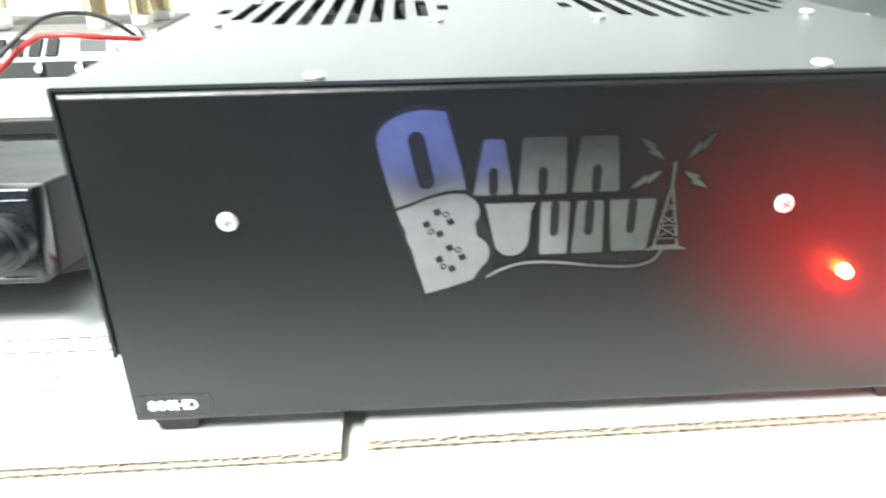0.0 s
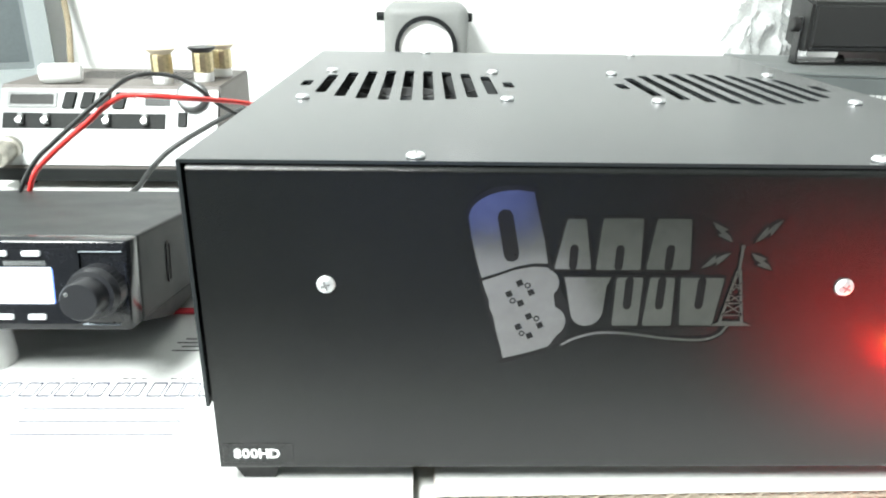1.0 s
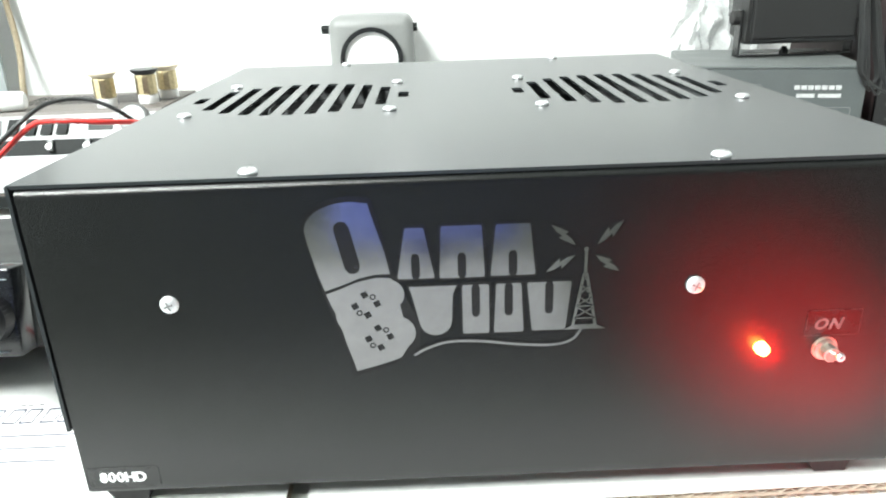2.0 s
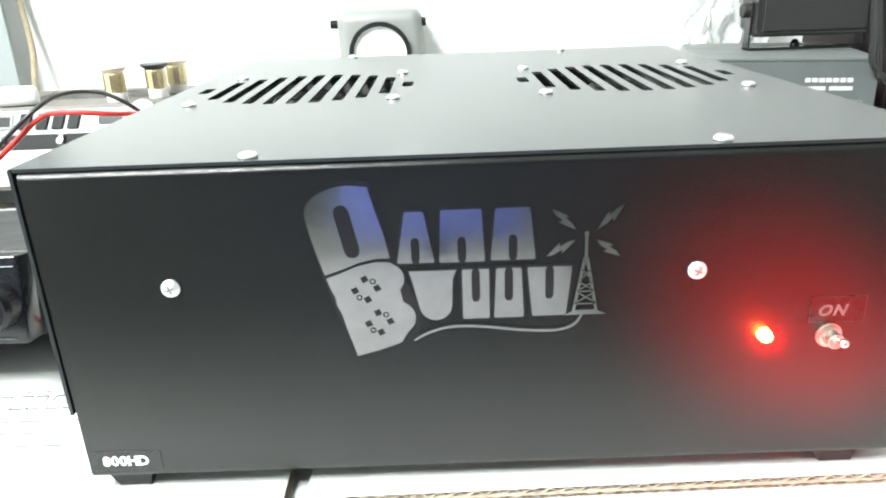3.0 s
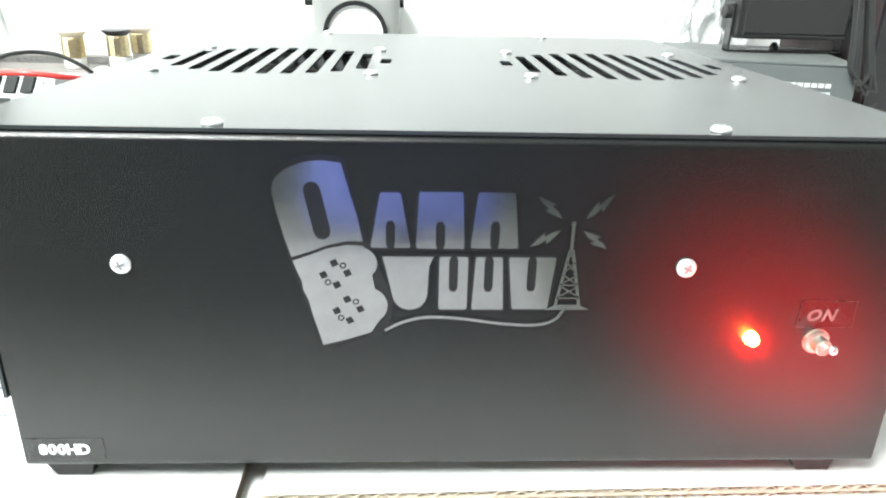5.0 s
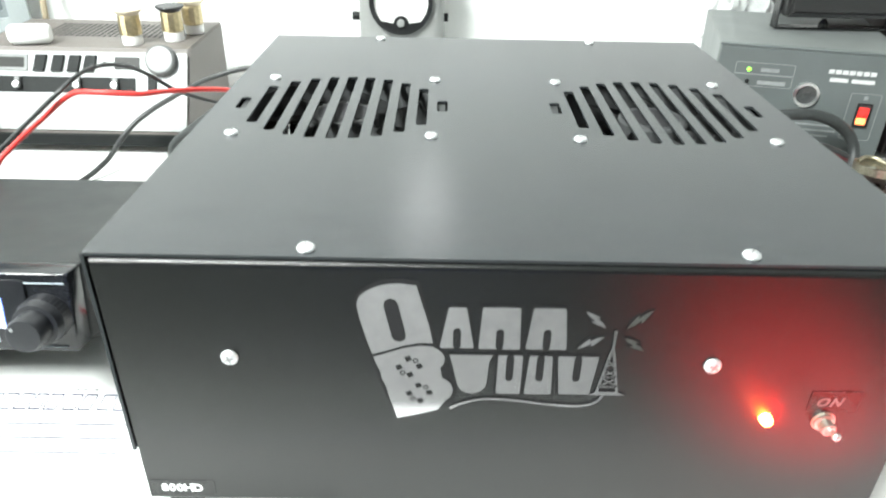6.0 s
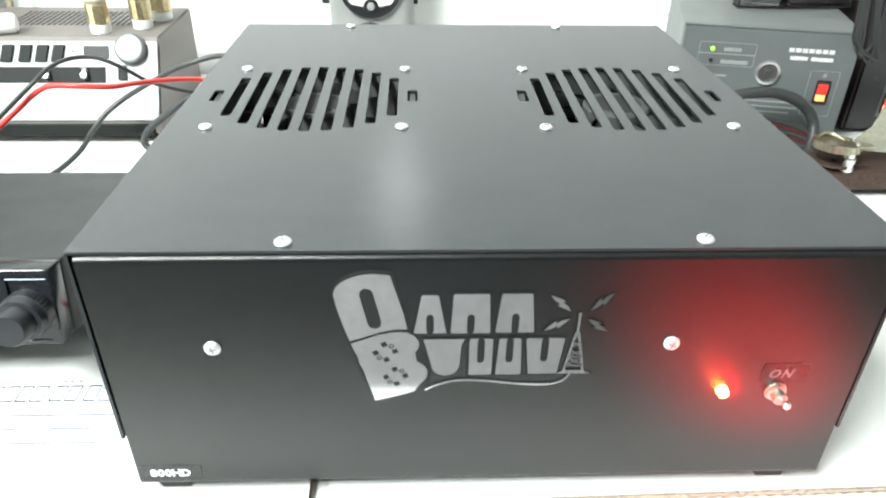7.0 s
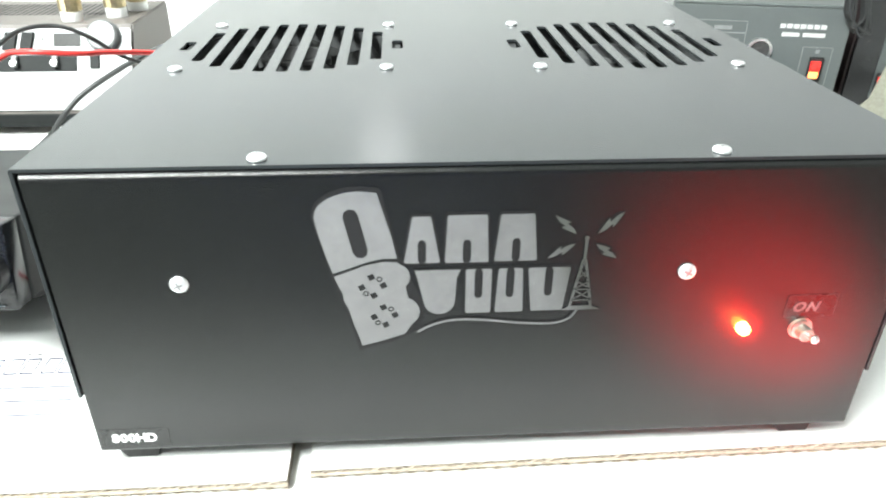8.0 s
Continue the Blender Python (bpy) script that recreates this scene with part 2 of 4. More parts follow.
def plate(outer, holes, thick, m, bm=None):
    """A flat plate with holes: loops of (u, v), made thick along +w, laid by m."""
    new_bm = bmesh.new()
    edges = []
    for loop in [outer] + list(holes):
        vs = [new_bm.verts.new((u, v, 0)) for u, v in loop]
        edges += [new_bm.edges.new((vs[k], vs[(k + 1) % len(vs)])) for k in range(len(vs))]
    bmesh.ops.triangle_fill(new_bm, use_beauty=True, edges=edges)
    bmesh.ops.recalc_face_normals(new_bm, faces=new_bm.faces)
    if new_bm.faces and sum(f.normal.z for f in new_bm.faces) > 0:
        bmesh.ops.reverse_faces(new_bm, faces=new_bm.faces)
    ext = bmesh.ops.extrude_face_region(new_bm, geom=list(new_bm.faces))
    for v in [g for g in ext["geom"] if isinstance(g, bmesh.types.BMVert)]:
        v.co.z += thick
    bmesh.ops.recalc_face_normals(new_bm, faces=new_bm.faces)
    new_bm.transform(m)
    if bm is None:
        return new_bm
    tmp = bpy.data.meshes.new("tmp")
    new_bm.to_mesh(tmp)
    new_bm.free()
    bm.from_mesh(tmp)
    bpy.data.meshes.remove(tmp)
    return bm


def rounded(u0, u1, v0, v1, r, n=3):
    """The loop of a rectangle with round corners."""
    out = []
    for cu, cv, a0 in ((u1 - r, v1 - r, 0), (u0 + r, v1 - r, 90), (u0 + r, v0 + r, 180), (u1 - r, v0 + r, 270)):
        for k in range(n + 1):
            a = radians(a0 + 90 * k / n)
            out.append((cu + r * math.cos(a), cv + r * math.sin(a)))
    return out


def circle(cu, cv, r, n=24):
    return [(cu + r * math.cos(2 * math.pi * k / n), cv + r * math.sin(2 * math.pi * k / n)) for k in range(n)]


def grown(loop, d):
    """A loop moved outwards by d."""
    area = sum(a[0] * b[1] - b[0] * a[1] for a, b in zip(loop, loop[1:] + loop[:1]))
    sign = 1 if area > 0 else -1
    out = []
    for k, p in enumerate(loop):
        a, b = Vector(loop[k - 1]), Vector(loop[(k + 1) % len(loop)])
        p = Vector(p)
        e1, e2 = (p - a).normalized(), (b - p).normalized()
        n1, n2 = Vector((e1.y, -e1.x)) * sign, Vector((e2.y, -e2.x)) * sign
        s = (n1 + n2)
        s = s / max(0.6, s.dot(n1)) if s.length > 1e-6 else n1
        out.append(tuple(p + s * d))
    return out


def lettering(text, size, shear, extrude, m, offset=0.0):
    """A bmesh of text in the built-in font, laid by m; its left baseline is at the origin."""
    cu = bpy.data.curves.new("writing", "FONT")
    cu.body, cu.size, cu.shear, cu.extrude, cu.offset, cu.resolution_u = text, size, shear, extrude, offset, 3
    ob = bpy.data.objects.new("writing", cu)
    scene.collection.objects.link(ob)
    mesh = bpy.data.meshes.new_from_object(ob.evaluated_get(bpy.context.evaluated_depsgraph_get()))
    bpy.data.objects.remove(ob)
    bpy.data.curves.remove(cu)
    bm = bmesh.new()
    bm.from_mesh(mesh)
    bpy.data.meshes.remove(mesh)
    width = max(v.co.x for v in bm.verts) - min(v.co.x for v in bm.verts)
    shift = min(v.co.x for v in bm.verts)
    bm.transform(m @ Matrix.Translation((-shift, 0, 0)))
    return bm, width


def write(text, size, shear, m, offset, gap, material, parent):
    """Letters side by side, each a part."""
    x = 0.0
    for ch in text:
        bm, width = lettering(ch, size, shear, 0.0001, m @ Matrix.Translation((x, 0, 0)), offset)
        part("letter", bm, material, parent)
        x += width + gap


UPRIGHT = pose(0, 0, 0, 90, 0, 0)          # (u, v, w) to (x, z, -y): a face that looks to -y


def curve(points, n=4):
    """A smooth run of (u, v) points through the given ones."""
    return [(p.x, p.y) for p in spline([(u, v, 0) for u, v in points], n)]


def facing(y):
    return Matrix.Translation((0, y, 0)) @ UPRIGHT


# ---- the room ----
X0, X1, Y0, Y1, Z0, Z1 = -1.9, 1.9, -2.6, 0.66, -0.76, 1.62
TABLE = -0.0065
for name, b in (("wall_north", (X0 - 0.1, X1 + 0.1, Y1, Y1 + 0.1, Z0, Z1)), ("wall_south", (X0 - 0.1, X1 + 0.1, Y0 - 0.1, Y0, Z0, Z1)),
                ("wall_west", (X0 - 0.1, X0, Y0, Y1, Z0, Z1)), ("wall_east", (X1, X1 + 0.1, Y0, Y1, Z0, Z1))):
    tagged(link(name, block(*b), "wall" if name != "wall_south" else "wall_darkened"), "plain painted wall of the workshop", "wall", kind="structure")
tagged(link("floor", block(X0 - 0.1, X1 + 0.1, Y0 - 0.1, Y1 + 0.1, Z0 - 0.1, Z0), "floor"), "grey workshop floor", "floor", kind="structure")
tagged(link("ceiling", block(X0 - 0.1, X1 + 0.1, Y0 - 0.1, Y1 + 0.1, Z1 + 0.001, Z1 + 0.1), "ceiling"), "white ceiling board", "ceiling", kind="structure")

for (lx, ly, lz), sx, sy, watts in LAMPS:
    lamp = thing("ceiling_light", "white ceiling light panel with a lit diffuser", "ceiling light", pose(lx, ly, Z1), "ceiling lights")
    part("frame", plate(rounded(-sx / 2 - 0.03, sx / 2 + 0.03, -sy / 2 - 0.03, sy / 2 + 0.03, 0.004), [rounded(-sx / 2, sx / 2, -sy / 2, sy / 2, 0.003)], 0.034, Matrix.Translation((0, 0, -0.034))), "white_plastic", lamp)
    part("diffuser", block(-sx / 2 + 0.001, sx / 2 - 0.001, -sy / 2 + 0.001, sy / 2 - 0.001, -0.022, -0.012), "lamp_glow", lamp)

pendant = thing("pendant_lamp", "small hanging lamp with an upright frosted tube", "lamp", pose(*PENDANT))
part("cord", tube([(0, 0, 0.06), (0, 0, Z1 - PENDANT[2] - 0.001)], 0.002, 8, 2, smooth_path=False), "white_plastic", pendant)
part("holder", lathe([(0.004, 0.064), (0.007, 0.058), (0.008, 0.036), (0.0, 0.0355)], 16), "white_plastic", pendant, smooth=True)
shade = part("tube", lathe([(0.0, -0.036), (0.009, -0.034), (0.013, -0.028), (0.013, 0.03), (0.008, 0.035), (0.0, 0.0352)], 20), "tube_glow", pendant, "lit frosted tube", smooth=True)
shade.visible_shadow = False

table = thing("workbench", "white laminate workbench against the wall", "table", pose(0, 0, TABLE))
part("tabletop", block(-1.25, 1.25, -0.085, Y1 - 0.002, -0.03, 0, 0.003), "table_white", table)
for x in (-1.2, 1.2):
    for y in (-0.045, 0.6):
        part("leg", block(x - 0.025, x + 0.025, y - 0.025, y + 0.025, Z0 - TABLE, -0.03, 0.003), "ps_case", table)

# unseen chair, added to give the foil emblem blue and grey reflections
chair = thing("reflected_chair_helper", "unseen blue and grey chair added to colour the emblem's reflections", "chair", pose(-0.03, -1.05, Z0))
part("seat", block(-0.25, 0.25, 0.0, 0.66, 0.38, 0.45, 0.03, 3), "grey_cloth", chair, smooth=True)
part("backrest", block(-0.18, 0.18, -0.09, -0.02, 0.462, 0.93, 0.025, 3), "blue_cloth", chair, smooth=True)
part("back_bar", block(-0.03, 0.03, -0.1, -0.085, 0.36, 0.7, 0.004), "cap_black", chair)
part("seat_bar", block(-0.03, 0.03, -0.1, 0.42, 0.355, 0.379, 0.004), "cap_black", chair)
part("post", lathe([(0.03, 0.1), (0.03, 0.385)], 16, Matrix.Translation((0, 0.3, 0))), "cap_black", chair)
for k in range(5):
    a = radians(72 * k)
    part("leg", tube([(0, 0.3, 0.12), (0.15 * math.cos(a), 0.3 + 0.15 * math.sin(a), 0.1), (0.28 * math.cos(a), 0.3 + 0.28 * math.sin(a), 0.05)], 0.016, 8, 4), "cap_black", chair)
    part("caster", lathe([(0.012, -0.012), (0.024, -0.01), (0.024, 0.01), (0.012, 0.012)], 12, Matrix.Translation((0.28 * math.cos(a), 0.3 + 0.28 * math.sin(a), 0.0245)) @ pose(0, 0, 0, 90)), "cap_black", chair)


# ---- flattened white cartons under the amplifier ----
def carton(name, label, x0, x1, y0, y1, turn):
    """Two plies of corrugated board, white outside, kraft inside."""
    c = thing(name, label, "cardboard", pose(x0, y0, TABLE, 0, 0, turn), "flattened cartons")
    w, d, ply = x1 - x0, y1 - y0, 0.0032
    for k in range(2):
        z = 0.0001 + k * ply
        for nm, za, zb, mt in (("liner", 0.0, 0.00035, "carton_white" if k == 0 else "kraft"), ("liner", ply - 0.0004, ply - 0.00005, "carton_white" if k else "kraft")):
            part(nm, block(0.0002 * k, w - 0.0003 * k, 0.0003 * k, d, z + za, z + zb), mt, c)
        bm = bmesh.new()
        n = int(w / 0.0011)
        rows = []
        for j in range(n + 1):
            x = w * j / n
            zz = z + ply / 2 + (ply / 2 - 0.00042) * math.sin(2 * math.pi * x / 0.0078 + 1.1 * k) * (0.8 + 0.2 * noise.noise((x * 60, k, 0)))
            y = 0.0004 + 0.0009 * noise.noise((x * 45, 3.1 + k, 0.2))
            rows.append((bm.verts.new((x, y, zz)), bm.verts.new((x, y + 0.03, zz)), bm.verts.new((x, y + 0.0002, zz - 0.0005)), bm.verts.new((x, y + 0.03, zz - 0.0005))))
        for a, b in zip(rows, rows[1:]):
            bm.faces.new((a[0], b[0], b[1], a[1]))
            bm.faces.new((a[2], a[3], b[3], b[2]))
            bm.faces.new((a[0], a[2], b[2], b[0]))
        part("flute", bm, "kraft", c, "brown fluted paper core")
    return c


left_carton = carton("flattened_carton", "flattened white corrugated carton printed with blue form fields", -0.62, -0.0835, -0.0165, 0.40, 0.3)
carton("flattened_carton", "flattened plain white corrugated carton with a brown fluted edge", -0.0745, 0.33, -0.0085, 0.40, 0.9)


def printed(x0, y0, x1, y1, w=0.0006, material="blue_ink", name="printed_line"):
    a, b = Vector((x0, y0, 0)), Vector((x1, y1, 0))
    s = Vector((-(b - a).normalized().y, (b - a).normalized().x, 0)) * w / 2
    bm = bmesh.new()
    vs = [bm.verts.new(p + Vector((0, 0, 0.00012))) for p in (a - s, b - s, b + s, a + s)]
    bm.faces.new(vs)
    o = part(name, bm, material, left_carton)
    o.matrix_basis = left_carton.matrix_basis.inverted()
    return o


for x, ww in ((-0.3045, 0.0065), (-0.295, 0.007), (-0.284, 0.0068), (-0.2752, 0.0065), (-0.2665, 0.007), (-0.258, 0.0062), (-0.25, 0.0068), (-0.239, 0.0066), (-0.2305, 0.0064), (-0.22, 0.0068), (-0.2113, 0.007), (-0.203, 0.007), (-0.194, 0.007)):
    for a, b in (((x, 0.066), (x + ww, 0.066)), ((x + ww, 0.066), (x + ww, 0.078)), ((x + ww, 0.078), (x, 0.078)), ((x, 0.078), (x, 0.066))):
        printed(*a, *b, 0.0006 if abs(b[1] - a[1]) > 0.001 else 0.0012)
for y, xa, xe in ((0.0547, -0.276, -0.197), (0.0445, -0.273, -0.196), (0.0342, -0.272, -0.196)):
    printed(xa, y, xe, y, 0.0009, "blue_ink")
for x, ww in ((-0.265, 0.0025), (-0.238, 0.003), (-0.234, 0.003), (-0.228, 0.0025), (-0.213, 0.003), (-0.208, 0.001), (-0.203, 0.0025)):
    printed(x, 0.0822, x + ww, 0.0822, 0.0008, "dark_ink", "printed_bar")
for k in range(4):
    printed(-0.222 + 0.004 * (k % 2), 0.112 + 0.0045 * k, -0.175, 0.112 + 0.0045 * k, 0.0014, "dark_ink", "printed_bar")


# ---- the amplifier ----
TOP, XL, XR, XBL, XBR, YB = 0.141, -0.1672, 0.1735, -0.1595, 0.1640, 0.3335
amp = thing("power_amplifier", "black powder-coated steel amplifier box with silver emblem and lit red indicator", "amplifier", pose(0, 0, 0))
# cover: slotted top, folded sides
slots = []
for cx in (-0.0895, 0.0935):
    for k in range(-5, 6):
        x = cx + 0.01165 * k
        half = 0.0095 if abs(k) == 5 else 0.054 * math.sqrt(max(0.0, 1 - (0.0112 * k / 0.0555) ** 2)) + 0.0
        wid = 0.003
        slots.append(rounded(x - wid, x + wid, 0.1745 - half, 0.1745 + half, 0.0018, 3))
cover = part("cover", plate([(XL, 0.0006), (XR, 0.0006), (XBR, YB), (XBL, YB)], slots, 0.0014, Matrix.Translation((0, 0, TOP - 0.0014))), "black_coat_lit", amp, "slotted black steel cover")
for s, xa, xb in ((-1, XL, XBL), (1, XR, XBR)):
    bm = bmesh.new()
    t = 0.0014 * -s
    profile = [(0.0, TOP - 0.0003), (0.0, 0.0385), (0.0055, 0.0385), (0.012, 0.034), (0.30, 0.034), (YB, 0.034), (YB, TOP - 0.0003)]
    out = [bm.verts.new((xa + (xb - xa) * y / YB + 0.0002 * s, y, z)) for y, z in profile]
    inn = [bm.verts.new((xa + (xb - xa) * y / YB + 0.0002 * s + t, y, z)) for y, z in profile]
    bm.faces.new(out), bm.faces.new(inn[::-1])
    for k in range(len(out)):
        j = (k + 1) % len(out)
        bm.faces.new((out[k], inn[k], inn[j], out[j]))
    bmesh.ops.recalc_face_normals(bm, faces=bm.faces)
    part("cover_side", bm, "black_coat_lit", amp)
# chassis: front panel folded back at its top and bottom, floor, back
XA, XB, BOT, R = XL + 0.0032, XR - 0.0032, 0.0084, 0.0026
prof = [(0.012, 0.1392), (R - 0.0012, 0.1392)] + [(-0.0012 + R * (1 - math.sin(a)), 0.1392 - R * (1 - math.cos(a))) for a in (radians(15 * k) for k in range(1, 7))] + \
       [(-0.0012, 0.1362), (-0.0012, 0.134), (-0.0012, BOT + 0.006), (-0.0012, BOT + 0.0025), (-0.0012, BOT + 0.002), (-0.0006, BOT + 0.0006), (0.001, BOT), (0.02, BOT)]
bm = bmesh.new()
ra = [bm.verts.new((XA, y, z)) for y, z in prof]
rb = [bm.verts.new((XB, y, z)) for y, z in prof]
for k in range(len(prof) - 1):
    bm.faces.new((ra[k], rb[k], rb[k + 1], ra[k + 1]))
bm.faces.new(ra[::-1]), bm.faces.new(rb)
bmesh.ops.recalc_face_normals(bm, faces=bm.faces)
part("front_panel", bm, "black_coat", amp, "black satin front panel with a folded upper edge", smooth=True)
bm = bmesh.new()
lo = [bm.verts.new(p) for p in ((XA, 0.012, BOT), (XB, 0.012, BOT), (XBR - 0.0018, YB - 0.001, BOT), (XBL + 0.0018, YB - 0.001, BOT))]
hi = [bm.verts.new(p) for p in ((XA, 0.012, 0.06), (XB, 0.012, 0.06), (XBR - 0.0018, YB - 0.001, 0.06), (XBL + 0.0018, YB - 0.001, 0.06))]
bm.faces.new(lo[::-1]), bm.faces.new(hi)
for k in range(4):
    bm.faces.new((lo[k], lo[(k + 1) % 4], hi[(k + 1) % 4], hi[k]))
part("chassis", bm, "black_coat", amp)
part("back_panel", block(XBL + 0.002, XBR - 0.002, YB - 0.0025, YB - 0.0005, 0.06, TOP - 0.0016), "black_coat", amp)
foot = part("foot", plate([(-0.1618, 0.0086), (-0.1562, 0.0), (-0.1428, 0.0), (-0.1414, 0.006), (-0.1378, 0.0086)], [], 0.019, facing(0.0232)), "rubber", amp, "black rubber foot")
for x, y in ((0.152, 0.0155), (-0.142, 0.315), (0.147, 0.315)):
    share("foot", foot, amp, Matrix.Translation((x + 0.148, y - 0.0155, 0)))


# screws
first = []


def screw(m):
    if not first:
        head = part("screw", lathe([(0.0034, 0.0), (0.0036, 0.0005), (0.0034, 0.0011), (0.0027, 0.0017), (0.0015, 0.0021), (0, 0.0022)], 24), "zinc", amp, "zinc pan-head screw", smooth=True)
        bm = block(-0.0018, 0.0018, -0.00032, 0.00032, 0.0011, 0.00226)
        block(-0.00032, 0.00032, -0.0018, 0.0018, 0.0011, 0.00224, bm=bm)
        cross = part("recess", bm, "recess", head)
        head.matrix_basis = m
        first.extend((head, cross))
        return
    head = share("screw", first[0], amp, m)
    head["label"] = first[0]["label"]
    share("recess", first[1], head, Matrix())


for x, z, a in ((-0.1165, 0.0937, 20), (0.0812, 0.0935, 65)):
    screw(Matrix.Translation((x, -0.0012, z)) @ UPRIGHT @ pose(0, 0, 0, 0, 0, a))
for x, y, a in ((-0.083, 0.0065, 10), (0.089, 0.0065, 50), (-0.139, 0.2235, 5), (-0.0363, 0.2235, 33), (-0.1425, 0.1255, 70), (-0.037, 0.1255, 12),
                (0.0412, 0.2235, 42), (0.143, 0.2235, 8), (0.0418, 0.1245, 25), (0.1462, 0.1255, 60), (-0.0795, 0.3275, 15), (0.081, 0.3265, 40)):
    screw(Matrix.Translation((x, y, TOP)) @ pose(0, 0, 0, 0, 0, a))

# fans under the slots
for cx in (-0.0895, 0.0935):
    fan = part("fan", plate(rounded(-0.06, 0.06, -0.06, 0.06, 0.006), [circle(0, 0, 0.0565, 32)], 0.025, Matrix()), "fan_plastic", amp, "black cooling fan")
    fan.matrix_basis = pose(cx, 0.1745, TOP - 0.0275)
    part("hub", lathe([(0.0205, 0.004), (0.0205, 0.021), (0.019, 0.0225), (0.0, 0.0225)], 24), "fan_plastic", fan, smooth=True)
    part("hub_label", lathe([(0.015, 0.0226), (0.015, 0.0229), (0, 0.0229)], 24), "fan_sticker", fan)
    for k in range(7):
        bm = bmesh.new()
        cols = []
        for j in range(5):
            r = 0.0195 + 0.0345 * j / 4
            a = 2 * math.pi * k / 7 + 0.25 * j / 4
            w = 0.3 + 0.03 * j
            cols.append([bm.verts.new((r * math.cos(a + s * w), r * math.sin(a + s * w), 0.0125 + s * 0.007)) for s in (-1, 0, 1)])
        for a, b in zip(cols, cols[1:]):
            for i in range(2):
                bm.faces.new((a[i], b[i], b[i + 1], a[i + 1]))
        bmesh.ops.solidify(bm, geom=list(bm.faces), thickness=0.0012)
        part("blade", bm, "fan_plastic", fan)

# indicator, switch, labels
lens = part("indicator", lathe([(0.0026, -0.001), (0.0026, 0.0022), (0.0022, 0.0036), (0.0012, 0.0045), (0, 0.0048)], 20, facing(-0.0012) @ Matrix.Translation((0.1095, 0.0655, 0))), "led_red", amp, "lit red indicator lamp", smooth=True)
lens.visible_shadow = False
nut = part("switch", lathe([(0.0045, 0.0), (0.0045, 0.0016), (0.0036, 0.002), (0.0032, 0.002), (0.0032, 0.0058), (0.0026, 0.0062), (0.0, 0.0062)], 12, facing(-0.0013) @ Matrix.Translation((0.135, 0.064, 0)) @ pose(0, 0, 0, 0, 0, 12)), "nickel", amp, "worn nickel toggle switch")
part("washer", lathe([(0.0051, 0.0), (0.0051, 0.0005), (0.0, 0.0005)], 18, facing(-0.0012) @ Matrix.Translation((0.135, 0.064, 0))), "nickel", nut)
lever = tube([(0.135, -0.004, 0.064), (0.1347, -0.0085, 0.0652), (0.1342, -0.013, 0.0668)], 0.0011, 10, 4)
bmesh.ops.create_uvsphere(lever, u_segments=12, v_segments=8, radius=0.0018, matrix=Matrix.Translation((0.134, -0.0138, 0.067)))
part("lever", lever, "chrome", nut, smooth=True)
film = part("label", plate(rounded(0.1262, 0.1475, 0.0695, 0.0805, 0.0003, 2), [rounded(0.1264, 0.1473, 0.0697, 0.0803, 0.0002, 2)], 0.0002, facing(-0.00125)), "tape_edge", amp, "clear label strip with pale italic writing")
part("backing", plate(rounded(0.1264, 0.1473, 0.0697, 0.0803, 0.0002, 2), [], 0.00012, facing(-0.00125)), "label_film", film)
write("ON", 0.0064, 0.28, facing(-0.0015) @ Matrix.Translation((0.1297, 0.0725, 0)), 0.00022, 0.0002, "pale_ink", film)
film = part("label", plate(rounded(-0.1625, -0.1335, 0.0118, 0.0212, 0.0003, 2), [rounded(-0.16235, -0.13365, 0.01195, 0.02105, 0.0002, 2)], 0.0002, facing(-0.00125)), "tape_edge", amp, "clear label strip with bold white writing")
part("backing", plate(rounded(-0.16235, -0.13365, 0.01195, 0.02105, 0.0002, 2), [], 0.00012, facing(-0.00125)), "label_film", film)
write("800HD", 0.0063, 0.0, facing(-0.0015) @ Matrix.Translation((-0.158, 0.0144, 0)), 0.0002, 0.00028, "white_ink", film)

# emblem of silver foil on black vinyl, in plain shapes
emblem = part("emblem", plate(grown(curve([(-0.0635, 0.1215), (-0.062, 0.1258), (-0.0578, 0.1293), (-0.0525, 0.1313), (-0.0465, 0.132), (-0.0400, 0.1312)]) + [(-0.0335, 0.1035), (-0.0325, 0.1), (-0.024, 0.081), (-0.0255, 0.071), (-0.034, 0.066), (-0.0488, 0.0612), (-0.0505, 0.0705), (-0.0535, 0.0805), (-0.0575, 0.0945)], 0.0012), [], 0.00018, facing(-0.00125)), "sticker_black", amp, "silver foil emblem of plain shapes on black vinyl")


def foil(loop, holes=(), rim=0.001, raised=0.0003):
    if rim:
        part("rim", plate(grown(loop, rim), [], 0.00022, facing(-0.00125)), "sticker_black", emblem)
    return part("shape", plate(loop, holes, 0.0002, facing(-0.00125 - raised)), "foil", emblem)


def bar(u0, v0, u1, v1, w, material="sticker_black", name="inlay", deep=0.0017, n=4):
    a, b = Vector((u0, v0)), Vector((u1, v1))
    way = math.atan2(b.y - a.y, b.x - a.x)
    loop = []
    for c, a0 in ((b, -90), (a, 90)):
        for k in range(n + 1):
            t = way + radians(a0 + 180 * k / n)
            loop.append((c.x + w / 2 * math.cos(t), c.y + w / 2 * math.sin(t)))
    return part(name, plate(loop, [], 0.00012, facing(-deep)), material, emblem)


def arc(cu, cv, r, a0, a1, n=7):
    return [(cu + r * math.cos(radians(a0 + (a1 - a0) * k / n)), cv + r * math.sin(radians(a0 + (a1 - a0) * k / n))) for k in range(n + 1)]


